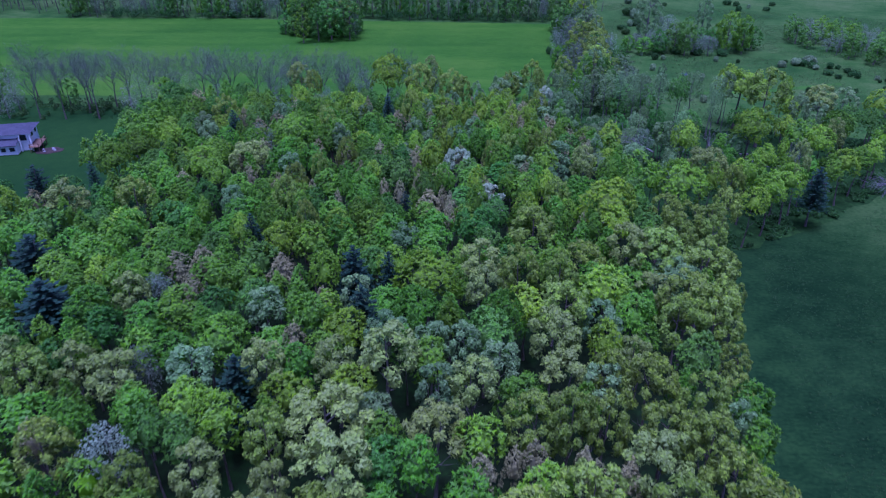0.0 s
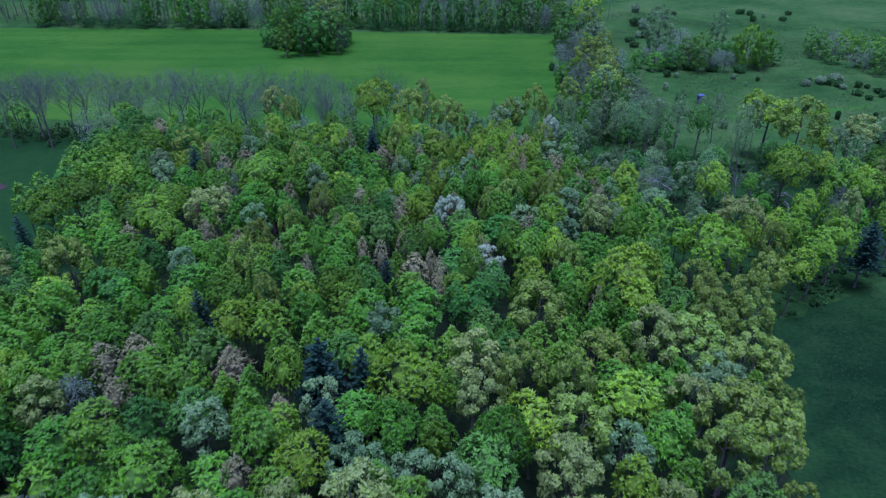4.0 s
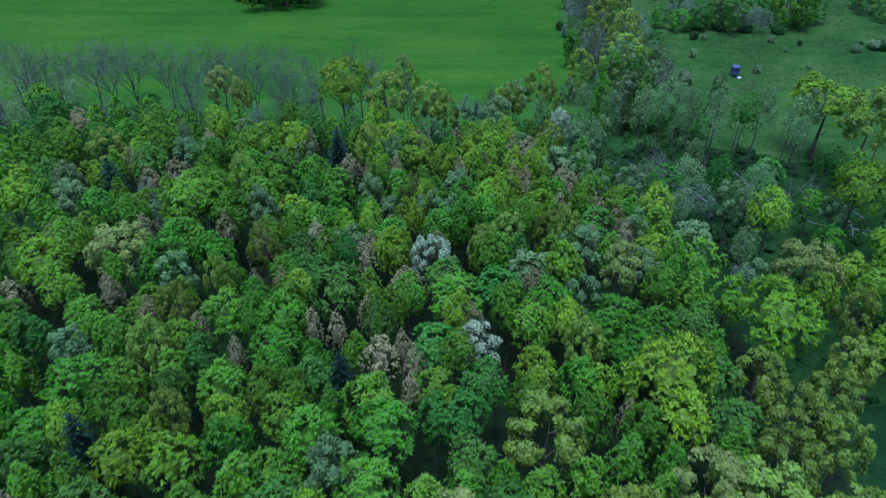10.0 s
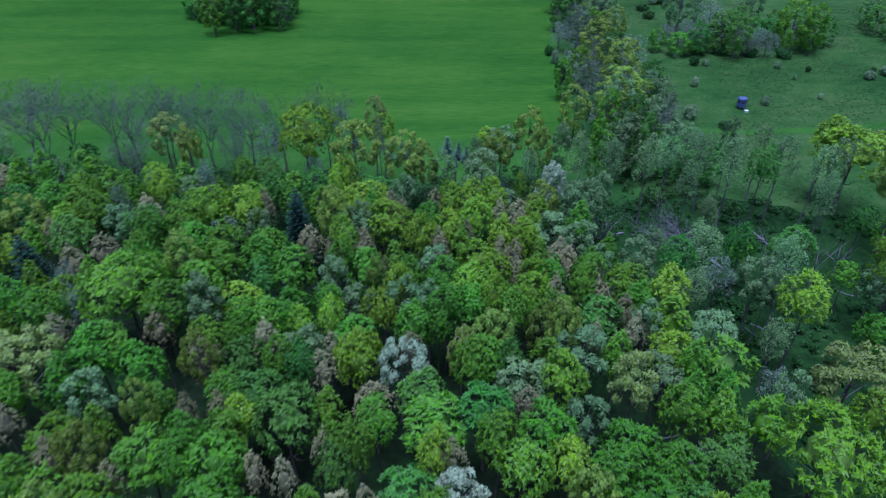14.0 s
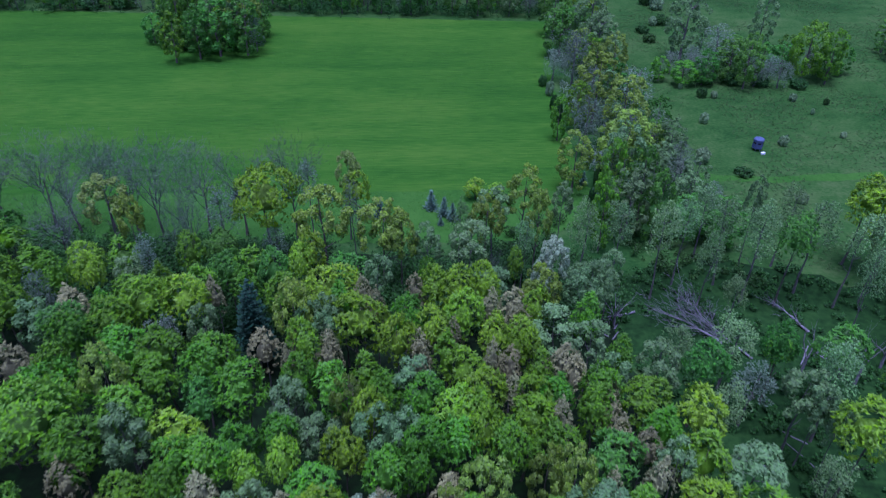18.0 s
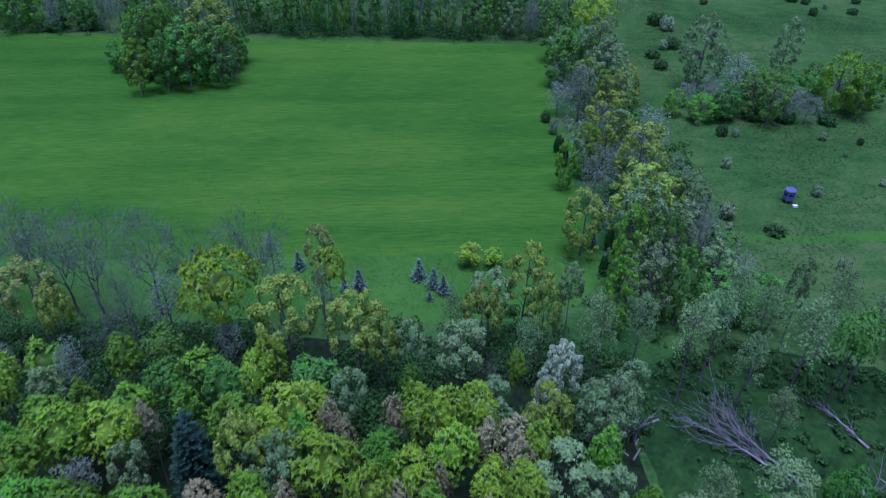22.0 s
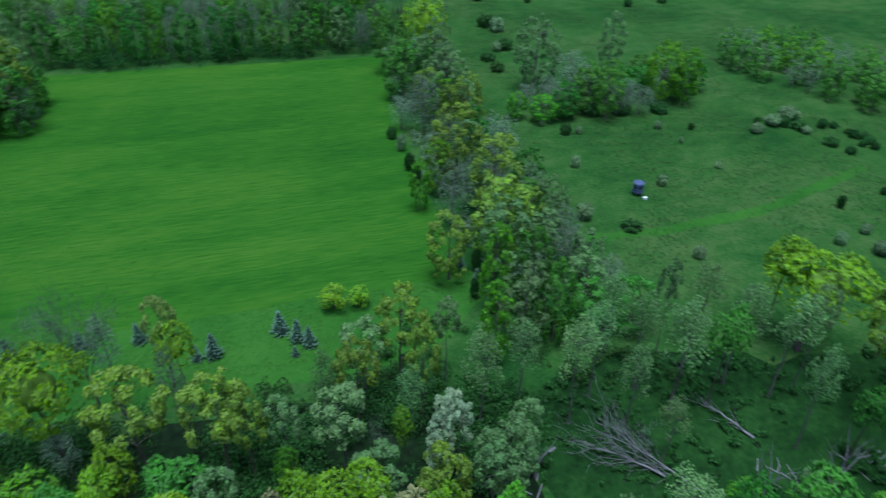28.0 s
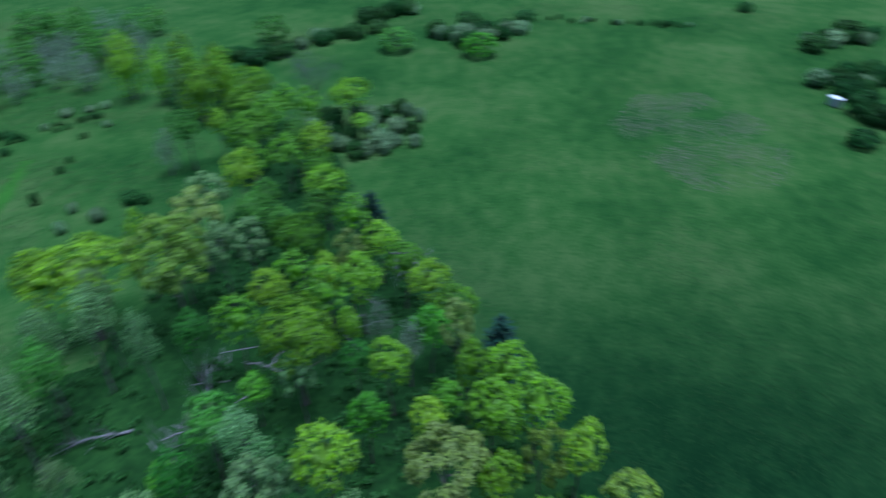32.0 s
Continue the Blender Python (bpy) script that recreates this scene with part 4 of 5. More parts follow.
for spot in [(12, 39, 10.5, 1.2), (14.8, 39, 10.5, 1.4), (3.3, 39.9, 10.5, 1.5), (5.8, 40.5, 10.5, 1), (11.4, 40.5, 10.5, 1.2), (7.7, 40.8, 10.5, 1.5), (-18.9, 71, 10.5, 2.2), (-31.6, 71.7, 10.5, 2), (18.1, 81.7, 10.5, 1), (0.6, 84.4, 10.5, 1), (1.4, 87.6, 10.5, 1.1), (-15.1, 88.5, 10.5, 1), (-2, 88.6, 10.5, 1.8), (0.1, 89.9, 10.5, 1), (-18.9, 91.8, 10.5, 1.1), (-6.2, 91.9, 10.5, 1.1), (-8.9, 92.6, 10.5, 1.1), (6.3, 93.3, 10.5, 1.6), (-23.9, 94, 10.5, 1.4), (-3.7, 94.4, 10.5, 1.1), (-29.3, 97.8, 10.5, 1.4), (-15.3, 98.7, 10.5, 1), (-12.6, 98.7, 10.5, 1), (12.8, 98.7, 10.5, 1.4)]:
    plant("rust", *spot)
for spot in [(-4.6, 103, 10.5, 1.5), (-15.8, 104.9, 10.5, 1.9), (3.2, 105.3, 10.5, 1.4), (-4.2, 105.9, 10.5, 1.1), (20, 106.4, 10.5, 1), (-10.4, 107, 10.5, 1.7), (23.5, 107, 10.5, 1.2), (-20.7, 108.8, 10.5, 1.4), (21.5, 111.5, 10.5, 1), (17.2, 113.3, 10.5, 1.4), (21.5, 113.9, 10.5, 1.4), (21.9, 115.6, 10.5, 1), (13.9, 116.2, 10.5, 1.1), (0.1, 116.2, 10.5, 1), (19.5, 118, 10.5, 1.4), (14, 119.4, 10.5, 1.4), (18.8, 119.4, 10.5, 1.8), (6, 120.5, 10.5, 1.3), (-29.7, 120.5, 10.5, 2.1), (12.5, 120.6, 10.5, 1.1), (-2.6, 121, 10.5, 1.4), (-6, 121.1, 10.5, 1), (5.9, 122, 10.5, 1.3), (-2.5, 122.6, 10.5, 1)]:
    plant("rust", *spot)
for spot in [(8.7, 123.4, 10.5, 1.1), (-36.5, 124.5, 10.5, 1.5), (14.9, 125.3, 10.5, 1.5), (12.8, 127.5, 10.5, 1.2), (14.8, 127.7, 10.5, 1.6), (1.7, 127.8, 10.5, 1), (-27.4, 128.9, 10.5, 2), (0.2, 129.8, 10.5, 1.1), (-14.3, 129.9, 10.5, 1.2), (5.4, 130, 10.5, 1.3)]:
    plant("rust", *spot)
for spot in [(6.1, 61.3, 11.5, 2.9), (-2.7, 62.4, 11.5, 2.9)]:
    plant("spire", *spot)
for spot in [(6.9, 89.9, 10.5, 2.3), (2, 104, 10.5, 2.5), (18.6, 132.9, 9, 1.2), (20.6, 133.9, 11, 1.3), (18.9, 134.8, 9, 1.2), (20.4, 135.2, 11, 1.5)]:
    plant("white", *spot)
for spot in [(42.1, 116.8, 13, 2.3), (52, 129.5, 13, 1.6), (39, 131.2, 9, 1.5), (53.7, 135.6, 14, 2.2), (43.3, 136.9, 14, 2.7), (32.9, 137.9, 14, 2), (17.6, 138.5, 12, 1.3), (50.4, 138.5, 14, 2.4), (24.2, 138.8, 14, 2), (41.3, 140.3, 13, 2.1), (36.3, 140.5, 13, 1.8), (10.6, 142.1, 12, 1.3)]:
    plant("wispy", *spot)

for spot in [(-50, 227, 6.5, 2.3), (-46.6, 224.4, 6, 2.2), (-42.6, 222, 5.5, 2.2), (-38.6, 221, 6, 2.3), (-34.6, 221.4, 6, 2.3), (-30.8, 223, 6.5, 2.3), (-28.2, 226.4, 7, 2.4), (-27.6, 231, 8, 2.4)]:
    plant("bushy_bluegreen", *spot)

# ---- the wood filled up between them ----
fill([(-20, 24), (21, 24), (34, 80), (10, 70), (-10, 70)], dict(cream=2, olive=3, lime=1.5, maple=3, pale=0.4, spire=1), 0.74, 6000, 12)
fill([(-50, 60), (28, 60), (29, 112), (22, 130), (-40, 135)], dict(maple=6, spire=4, bluegreen=2, lime=2.4, rust=0.5, pale=0.5), 0.76, 14000, 13)
fill([(-62, 24), (-20, 24), (-10, 70), (-30, 110), (-46, 108), (-48, 97), (-62, 90)], dict(maple=5, spire=3, bluegreen=3, lime=1, rust=0.4, cream=0.6), 0.76, 9000, 11)
fill([(-110, 22), (18, 22), (22, 30), (32, 70), (36, 88), (28, 118), (20, 131), (-30, 137), (-52, 140), (-50, 128), (-46, 112), (-49, 97), (-70, 88), (-130, 84)], dict(maple=5, spire=3, bluegreen=3, lime=1, rust=0.4), 0.78, 7000, 19)
fill([(-58, 106), (-47, 108), (-47, 140), (-56, 138), (-59, 124)], dict(maple=4, bluegreen=3, spire=2, lime=1), 0.72, 900, 30)
fill([(-60, 136), (16, 132), (16, 140), (-8, 142), (-60, 150)], dict(grey=3, wispy=2, bluegreen=2, pale=1, maple=1, bare=1), 0.85, 900, 26, 0.85)
fill([(56, 98), (61, 101), (73, 110), (86, 118), (105, 126), (120, 140), (134, 160), (126, 164), (108, 142), (92, 134), (76, 137), (60, 138), (52, 120)], dict(lime=5, bluegreen=2, maple=3, pale=1, grey=1), 0.9, 1200, 14)
fill([(29, 136), (46, 135), (58, 132), (58, 141), (44, 147), (28, 143)], dict(wispy=5, grey=1), 1.15, 250, 28, 0.95)
fill([(41, 92), (54, 100), (56, 128), (48, 122), (41, 113), (35, 101)], dict(wispy=2, grey=2, bluegreen=1, lime=1), 1.4, 200, 31, 0.8)
fill([(27, 98), (36, 100), (42, 113), (46, 124), (38, 128), (30, 126), (26, 112)], dict(wispy=4, grey=2, pale=1, bluegreen=1), 0.95, 250, 35, 0.8)
fill([(-100, 60), (-52, 75), (-50, 96), (-72, 92), (-100, 90)], dict(pine=2, bluegreen=3, maple=3), 0.75, 1500, 29)
fill([(35, 150), (46, 145), (45, 200), (48, 235), (40, 240), (37, 200)], dict(bushy_olive=1, bushy_pale=2, bushy_bluegreen=3, bushy_grey=3), 0.66, 700, 15, 0.85)
fill([(-130, 252), (-30, 249), (37, 244), (40, 250), (-130, 256)], dict(bushy_bluegreen=5, bushy_maple=3, bushy_pale=2, bushy_grey=3), 0.66, 1200, 27, 1.35, low=0.7)
fill([(-130, 255), (-30, 252), (37, 248), (40, 258), (-130, 264)], dict(bluegreen=5, maple=4, pale=2, grey=3, wispy=2), 0.66, 1600, 17, 1.1)
fill([(-49, 228), (-38, 225), (-31, 231), (-31, 241), (-49, 241)], dict(bushy_bluegreen=4, bushy_maple=2, bushy_pale=1), 0.6, 400, 18, 1.15, low=0.5)
fill([(56, 203), (70, 201.5), (88, 202), (93, 207), (84, 214), (66, 212), (56, 209)], dict(bushy_grey=4, bushy_bluegreen=3), 0.66, 400, 33, 0.72)
fill([(116, 190), (128, 182), (140, 172), (162, 178), (158, 205), (136, 198)], dict(bushy_grey=3, bushy_bluegreen=4), 0.85, 500, 34, 0.8, joined=True)
fill([(-95, 24), (20, 24), (24, 30), (-20, 30), (-45, 50), (-95, 100)], dict(maple=5, spire=2, bluegreen=3, cream=2, olive=1, pine=0.6), 0.75, 3000, 21, joined=True)
fill([(-120, 148), (-66, 146), (-60, 152), (-62, 160), (-120, 163)], dict(bushy_grey=3, bare=2, bushy_bluegreen=2), 0.9, 500, 23, joined=True)
fill([(-200, 258), (40, 254), (60, 262), (40, 280), (-200, 285)], dict(bluegreen=5, maple=4, pale=2, grey=2), 0.95, 3500, 24, 1.15, joined=True)
fill([(104, 216), (116, 193), (124, 187), (140, 179), (150, 185), (125, 215), (110, 228)], dict(bushy_bluegreen=4, bushy_maple=1, bushy_grey=4), 0.75, 900, 25, 0.8, joined=True)
join_canopy("woodland_canopy", "dense woodland canopy of mixed young green trees", "woodland")


# ---- bushes, underbrush and grass ----
SHRUB = {}
for key, leaf, seed in (("shrub", "shade", 31), ("paleshrub", "downy", 32)):
    for i in range(2):
        rng = np.random.default_rng(seed * 10 + i)
        segs = []
        for k in range(7):
            a = k * 0.9
            branch(rng, segs, (0, 0, 0), (math.cos(a), math.sin(a), 1.1), 0.75, 0.025, 0, 2)
        foliage = crown_mesh(rng, 1.0, 0.95, 0.02, 22, 0.3, 900, 0.19, LEAF[leaf], "puff")
        SHRUB.setdefault(key, []).append((mesh_of("stem", *tubes(segs, 4), BARK), mesh_of("foliage", *foliage, smooth=True)))


def shrub(key, x, y, h, r, rng=np.random.default_rng(9)):
    stems, foliage = SHRUB[key][int(rng.integers(2))]
    bush = new("bush")
    bush.matrix_basis = pose(x, y, 0, 0, 0, rng.uniform(0, 360)) @ Matrix.Diagonal((r, r, h * 1.35, 1))
    child("stem", stems, bush)
    child("foliage", foliage, bush)
    pale = key == "paleshrub"
    tagged(bush, "rounded pale grey-green bush on the rough meadow" if pale else "low dark green bush at the edge of the grass", "bush", "bushes of the meadow")
    return bush

# ---- bushes of the meadow and the field edges ----
for spot in [(50.5, 171, 1.8, 1.3), (66, 176.5, 1.2, 0.9), (55.8, 185.2, 1.3, 0.9), (60.6, 158.6, 1.2, 0.8), (61.5, 195.9, 0.9, 0.7), (56.5, 200.2, 0.8, 0.5), (75.6, 194.2, 1, 0.8), (76.6, 188.3, 0.8, 0.4), (66.4, 250.6, 2.2, 2), (62, 238, 1.5, 1.1), (70.1, 276.2, 2, 1.8), (112.3, 267, 1, 0.8), (30.9, 197.4, 2, 0.9), (84.1, 153, 1.4, 1.2), (80.8, 156.4, 1.3, 0.9), (85.8, 157.6, 0.9, 0.7), (77.4, 178.9, 0.8, 0.6), (61, 158.7, 1, 0.8), (113, 166.2, 0.8, 0.8), (116.6, 175.6, 1, 1.4), (120.5, 170.3, 0.9, 1), (118.6, 172.3, 0.8, 1.2), (96.2, 190.4, 1.4, 1.6), (91.5, 188.5, 1.2, 1.3)]:
    shrub("paleshrub", *spot)
for spot in [(100.7, 191.8, 1.5, 2.2), (114.3, 116.1, 2, 1.7), (109.1, 118.1, 1.8, 1.6), (109.4, 112.1, 1.5, 1.3), (107.4, 125.1, 2, 1.6), (114.5, 120.4, 1.5, 1.4), (159.1, 107.8, 3, 3.1), (84.4, 153.2, 1.2, 1.2), (86, 157.7, 1, 0.8)]:
    shrub("paleshrub", *spot)
for spot in [(59.2, 196.2, 1.3, 1.1), (55.7, 166.9, 0.7, 1.6), (81.1, 192.4, 0.8, 0.6), (65.2, 254.8, 2, 2.3), (64.1, 239, 1.5, 2), (58.2, 233.1, 1, 1.7), (106.7, 273.6, 1.3, 1.8), (109.3, 271.3, 1.2, 1.3), (106.7, 261.7, 1.3, 1.2), (122.8, 271.7, 1, 1.3), (117.1, 262.6, 1, 1.5), (82.4, 271.2, 1, 1.1), (32.1, 163.2, 2.5, 0.6), (30.3, 158.5, 2, 0.6), (58, 226.8, 1.2, 1.7), (66.9, 202.4, 1.5, 1.9), (62.1, 202.5, 1.5, 1.9), (72.5, 201.6, 1.2, 1.9), (79.7, 200.4, 1.2, 1.9), (-43.3, 222.8, 2, 2.1), (-39.3, 223.3, 2, 1.6), (-33.3, 224, 2, 1.9)]:
    shrub("shrub", *spot)
for spot in [(-47.3, 225.6, 2, 1.6), (-72.9, 252.2, 2, 3.1), (-64.8, 252.9, 2, 3.1), (30.3, 202, 1.5, 0.9), (30.6, 190.8, 2, 0.9), (30.5, 186.1, 2.5, 0.8), (89.2, 150.6, 1.2, 1.5), (89.1, 148.5, 1, 0.9), (87.4, 164, 1.4, 0.6), (96.5, 165.5, 0.8, 0.6), (108.4, 168, 0.7, 0.7), (99.6, 187.7, 1, 1.6), (100.5, 181.1, 0.9, 1.4), (101.5, 177.7, 0.8, 1), (107.5, 180.2, 0.8, 1.1), (100.1, 165.9, 0.7, 0.6), (115.9, 127, 1.8, 1.5), (118.8, 118.7, 1.8, 1.5), (113.8, 113.1, 1.6, 1.4)]:
    shrub("shrub", *spot)
for spot in [(104.8, 120.9, 2, 1.8), (110.5, 127.7, 1.8, 1.4), (111, 123.1, 1.6, 1.4), (122.8, 116.3, 1.6, 1.5), (111.7, 130.9, 1.4, 1.4), (143.9, 149.9, 2, 2.9), (145.1, 156.3, 2, 2.9), (156.8, 138.7, 2, 2.5), (161, 132, 2, 2.5), (165.2, 127.6, 2, 2.6), (169.7, 107.2, 2.5, 3.3), (161.3, 102.9, 3, 2.5), (176.3, 94.2, 1.5, 2.7), (186.2, 41, 1.5, 2.1), (159, 34.1, 2.5, 3), (166.1, 24.8, 3, 3.7), (126.8, 36.1, 3, 2.9), (139.2, 39.4, 2, 2.1), (114.5, 40.6, 2, 2.7), (143.6, 28.7, 2.5, 2.7), (89.6, 150.9, 1, 1.4), (87.5, 164.2, 1.3, 0.6)]:
    shrub("shrub", *spot)


# the bush patch on the pasture, and hedge lines along the ditches
ROW_RNG = np.random.default_rng(77)
PATCH = [(104, 120), (108, 127), (113.5, 131), (120, 129), (124.5, 119), (117, 109.5), (109.5, 111.5)]
placed = 0
while placed < 30:
    px, py = ROW_RNG.uniform(104, 125), ROW_RNG.uniform(109, 131)
    if inside(PATCH, px, py):
        placed += 1
        shrub("paleshrub" if placed % 3 else "shrub", px, py, ROW_RNG.uniform(1.0, 1.9), ROW_RNG.uniform(1.0, 1.7))
for x0, y0, x1, y1, low, high in [(146, 159, 148.5, 145, 1.2, 2.0), (148.5, 145, 158, 141.5, 1.0, 1.8), (158, 141.5, 163.5, 130, 1.2, 2.2), (172, 133, 182, 120.5, 1.6, 2.6), (165, 116, 158, 107, 1.8, 2.8), (158, 107, 168, 94, 1.6, 2.6),
                                  (177, 87, 174, 70, 0.6, 1.1), (174, 70, 173, 54, 0.6, 1.1), (163, 33, 167, 16, 1.4, 2.4), (126, 36, 121, 31, 1.8, 3.0), (134, 36, 142, 27, 1.8, 3.0), (140, 40, 146, 30, 1.4, 2.2), (94, 193, 106, 186, 0.6, 1.2), (106, 186, 108, 179, 0.6, 1.1), (105, 179.5, 118, 168, 0.4, 0.9)]:
    for k in range(int(math.hypot(x1 - x0, y1 - y0) / 1.7)):
        e = (k + ROW_RNG.uniform(0, 1)) * 1.7 / math.hypot(x1 - x0, y1 - y0)
        tall = ROW_RNG.uniform(low, high)
        shrub("shrub" if ROW_RNG.uniform() < 0.75 else "paleshrub", x0 + (x1 - x0) * e + ROW_RNG.normal() * 0.9, y0 + (y1 - y0) * e + ROW_RNG.normal() * 0.9, tall, tall * ROW_RNG.uniform(0.8, 1.2))


def scatter(name, poly, count, seed, size, leaf, label, category, height=0.4, blades=3, rows=0.0, patch=0.0):
    """Tufts of upright blades over a piece of land, thicker in patches."""
    rng = np.random.default_rng(seed)
    lo, hi = np.min(poly, 0), np.max(poly, 0)
    spots = []
    while len(spots) < count:
        p = rng.uniform(lo, hi)
        if rows:
            p[1] = round(p[1] / rows) * rows + rng.normal() * rows * 0.12
        if patch and noise.noise(Vector((p[0] * patch, p[1] * patch, seed))) < rng.uniform(-0.35, 0.3):
            continue
        if inside(poly, p[0], p[1]):
            spots.append(p)
    at = np.repeat(np.array(spots), blades, 0)
    n = len(at)
    a = rng.uniform(0, 2 * math.pi, n)
    out = np.stack([np.cos(a), np.sin(a)], 1)
    side = np.stack([-out[:, 1], out[:, 0]], 1)
    w, h = size * rng.uniform(0.5, 1.3, n), height * rng.uniform(0.5, 1.3, n)
    z0, z1 = np.zeros((n, 1)), h[:, None]
    base = at + out * (w * 0.2)[:, None]
    tri = np.stack([np.hstack([base - side * w[:, None] * 0.5, z0]), np.hstack([base + side * w[:, None] * 0.5, z0]), np.hstack([base + out * h[:, None] * 1.6, z1])], 1)
    return tagged(new(name, mesh_of(name, tri.reshape(-1, 3), np.arange(n * 3).reshape(-1, 3), LEAF[leaf])), label, category, kind="stuff")


def brush(name, poly, count, seed, lo, hi, leaf, label, category):
    """Low leafy growth: many small clumps in one mesh."""
    rng = np.random.default_rng(seed)
    a, b = np.min(poly, 0), np.max(poly, 0)
    c = []
    while len(c) < count:
        p = rng.uniform(a, b)
        if inside(poly, p[0], p[1]) and noise.noise(Vector((p[0] * 0.12, p[1] * 0.12, seed))) > rng.uniform(-0.4, 0.25):
            h = rng.uniform(lo, hi)
            for _ in range(3):
                c.append((p[0] + rng.normal() * h * 0.4, p[1] + rng.normal() * h * 0.4, h * rng.uniform(0.35, 0.9), h * rng.uniform(0.3, 0.5)))
    c = np.array(c)
    v, f = leaf_cloud(rng, c[:, :3], c[:, 3], len(c) * 20, 0.30, 0.9, 0.5, 0.4)
    v[:, 2] = np.maximum(v[:, 2], 0.03)
    return tagged(new(name, mesh_of(name, v, f, LEAF[leaf])), label, category, kind="stuff")


MEADOW_EAST = [(46, 146), (60, 142), (92, 138), (108, 146), (126, 168), (160, 185), (175, 240), (60, 280), (50, 235), (46, 200)]
PASTURE = [(24, 10), (46, 90), (58, 96), (70, 108), (90, 113), (106, 122), (150, 150), (190, 140), (190, 20), (120, 0)]
brush("underbrush", EAST, 3300, 41, 0.2, 0.8, "shade", "low green underbrush on the woodland floor", "underbrush")
brush("edge_growth", [(-100, 147), (16, 145), (46, 140), (46, 150), (30, 158), (16, 153), (-4, 151), (-100, 162)], 900, 42, 0.3, 1.5, "shade", "young growth along the edge of the wood", "underbrush")
brush("hedge_growth", [(32.5, 165), (44, 160), (46, 200), (48, 240), (37, 242), (34.5, 215), (33, 195)], 600, 43, 0.4, 2.0, "grey", "thicket under the hedgerow trees", "underbrush")
brush("clump_growth", [(-52, 226), (-38, 220.5), (-29, 229), (-28, 242), (-52, 243)], 260, 44, 0.8, 2.6, "shade", "bushes round the foot of the tree clump", "underbrush")
brush("far_growth", [(-130, 250), (-30, 246.5), (37, 242), (38, 247), (-130, 256)], 900, 45, 0.8, 3.0, "shade", "dense growth along the far wood edge", "underbrush")
brush("wood_edge_brush", [(-62, 136), (18, 131), (30, 134), (28, 146), (-4, 149), (-62, 151)], 5000, 46, 0.6, 2.6, "shade", "green and grey undergrowth inside the wood edge", "underbrush")
scatter("meadow_grass", MEADOW_EAST, 26000, 51, 0.26, "grass", "tufted rough meadow grass", "grass", 0.11, 3, 0, 0.08)
scatter("pasture_grass", [(28, 12), (46, 88), (58, 95), (80, 108), (106, 122), (150, 150), (190, 140), (190, 20), (120, 0)], 60000, 52, 0.14, "pasture", "uneven dark green pasture grass", "grass", 0.08, 2, 0, 0.06)
scatter("dry_grass", [(96, 62), (104, 55), (113, 52), (124, 54), (135, 62), (133, 74), (120, 80), (108, 76), (99, 70)], 4200, 55, 0.18, "dry", "patch of pale dry grass in the pasture", "grass", 0.08, 4, 0, 0.12)
scatter("strip_grass", [(-60, 152), (-4, 152), (16, 153), (30, 158), (31, 163), (-60, 164)], 9000, 53, 0.30, "crop", "unmown grass strip beside the field", "grass", 0.07, 3, 0, 0.15)
scatter("crop_rows", [(-120, 165), (30, 164), (30, 181), (32, 200), (33, 224), (36, 240), (-30, 245), (-80, 249), (-120, 249)], 50000, 54, 0.30, "crop", "rows of young bright green grass", "grass", 0.08, 2, 0.9, 0.03)
for x, y, h in [(-19.7, 161.6, 2.6), (-12.8, 161.5, 2.2), (-6.8, 160.8, 2.6), (-1.0, 156.3, 2.0), (0.8, 156.4, 3.0), (7.8, 158.4, 3.0), (9.5, 156.6, 2.8), (10.7, 155.4, 2.6), (9.0, 154.2, 1.4), (30.5, 164.6, 2.0), (31.5, 161.0, 2.2)]:
    plant("spruce", x, y, h, h * 0.32)


# ---- fallen trees and dead wood ----
def fallen(name, x, y, length, heading, seed, spread, kids, levels, label, girth=0.22, tilt=6):
    """A thrown tree: a bleached stem on the ground with its bare limbs fanned out."""
    rng = np.random.default_rng(seed)
    tree = new(name)
    tree.matrix_basis = pose(x, y, girth, 0, 0, heading)
    stem = []
    p, d = np.zeros(3), unit(np.array([1.0, 0, math.sin(radians(tilt))]))
    for s in range(4):
        q = p + d * length * 0.16 + rng.normal(size=3) * np.array([0, 0.1, 0.03])
        stem.append((*p, *q, girth * (1 - 0.17 * s), girth * (1 - 0.17 * (s + 1))))
        p = q
        if s >= 0:
            for _ in range(kids):
                w = unit(np.array([1.0, rng.uniform(-spread, spread), rng.uniform(-0.04, 0.28)]))
                limbs = []
                branch(rng, limbs, p, w, length * rng.uniform(0.32, 0.5), girth * 0.3, levels, 4, 2, 0.35, 0.04, 0.55)
                child("limb", mesh_of("limb", *tubes(limbs, 4), DEAD_WOOD), tree)
    child("trunk", mesh_of("trunk", *tubes(stem, 8), DEAD_WOOD), tree)
    return tagged(tree, label, "fallen tree")


fallen("fallen_tree", 41.0, 127.6, 10.0, 128, 61, 0.5, 3, 2, "bleached fallen tree with bare branches fanned on the ground", 0.13, 8)
fallen("fallen_tree", 39.4, 129.0, 8.5, 140, 62, 0.45, 3, 2, "grey fallen tree crown lying across its neighbour", 0.15, 9)
fallen("fallen_tree", 79.6, 111.6, 7.0, -140, 63, 0.9, 5, 2, "grey dead treetop lying out onto the pasture", 0.2, 24)
fallen("fallen_tree", 30.5, 135.5, 8.5, 205, 64, 0.3, 2, 1, "thin fallen tree with pale broken limbs", 0.15, 8)
fallen("fallen_tree", 49.0, 131.5, 6.0, 120, 65, 0.4, 2, 1, "pale broken treetop on the woodland floor", 0.16, 8)
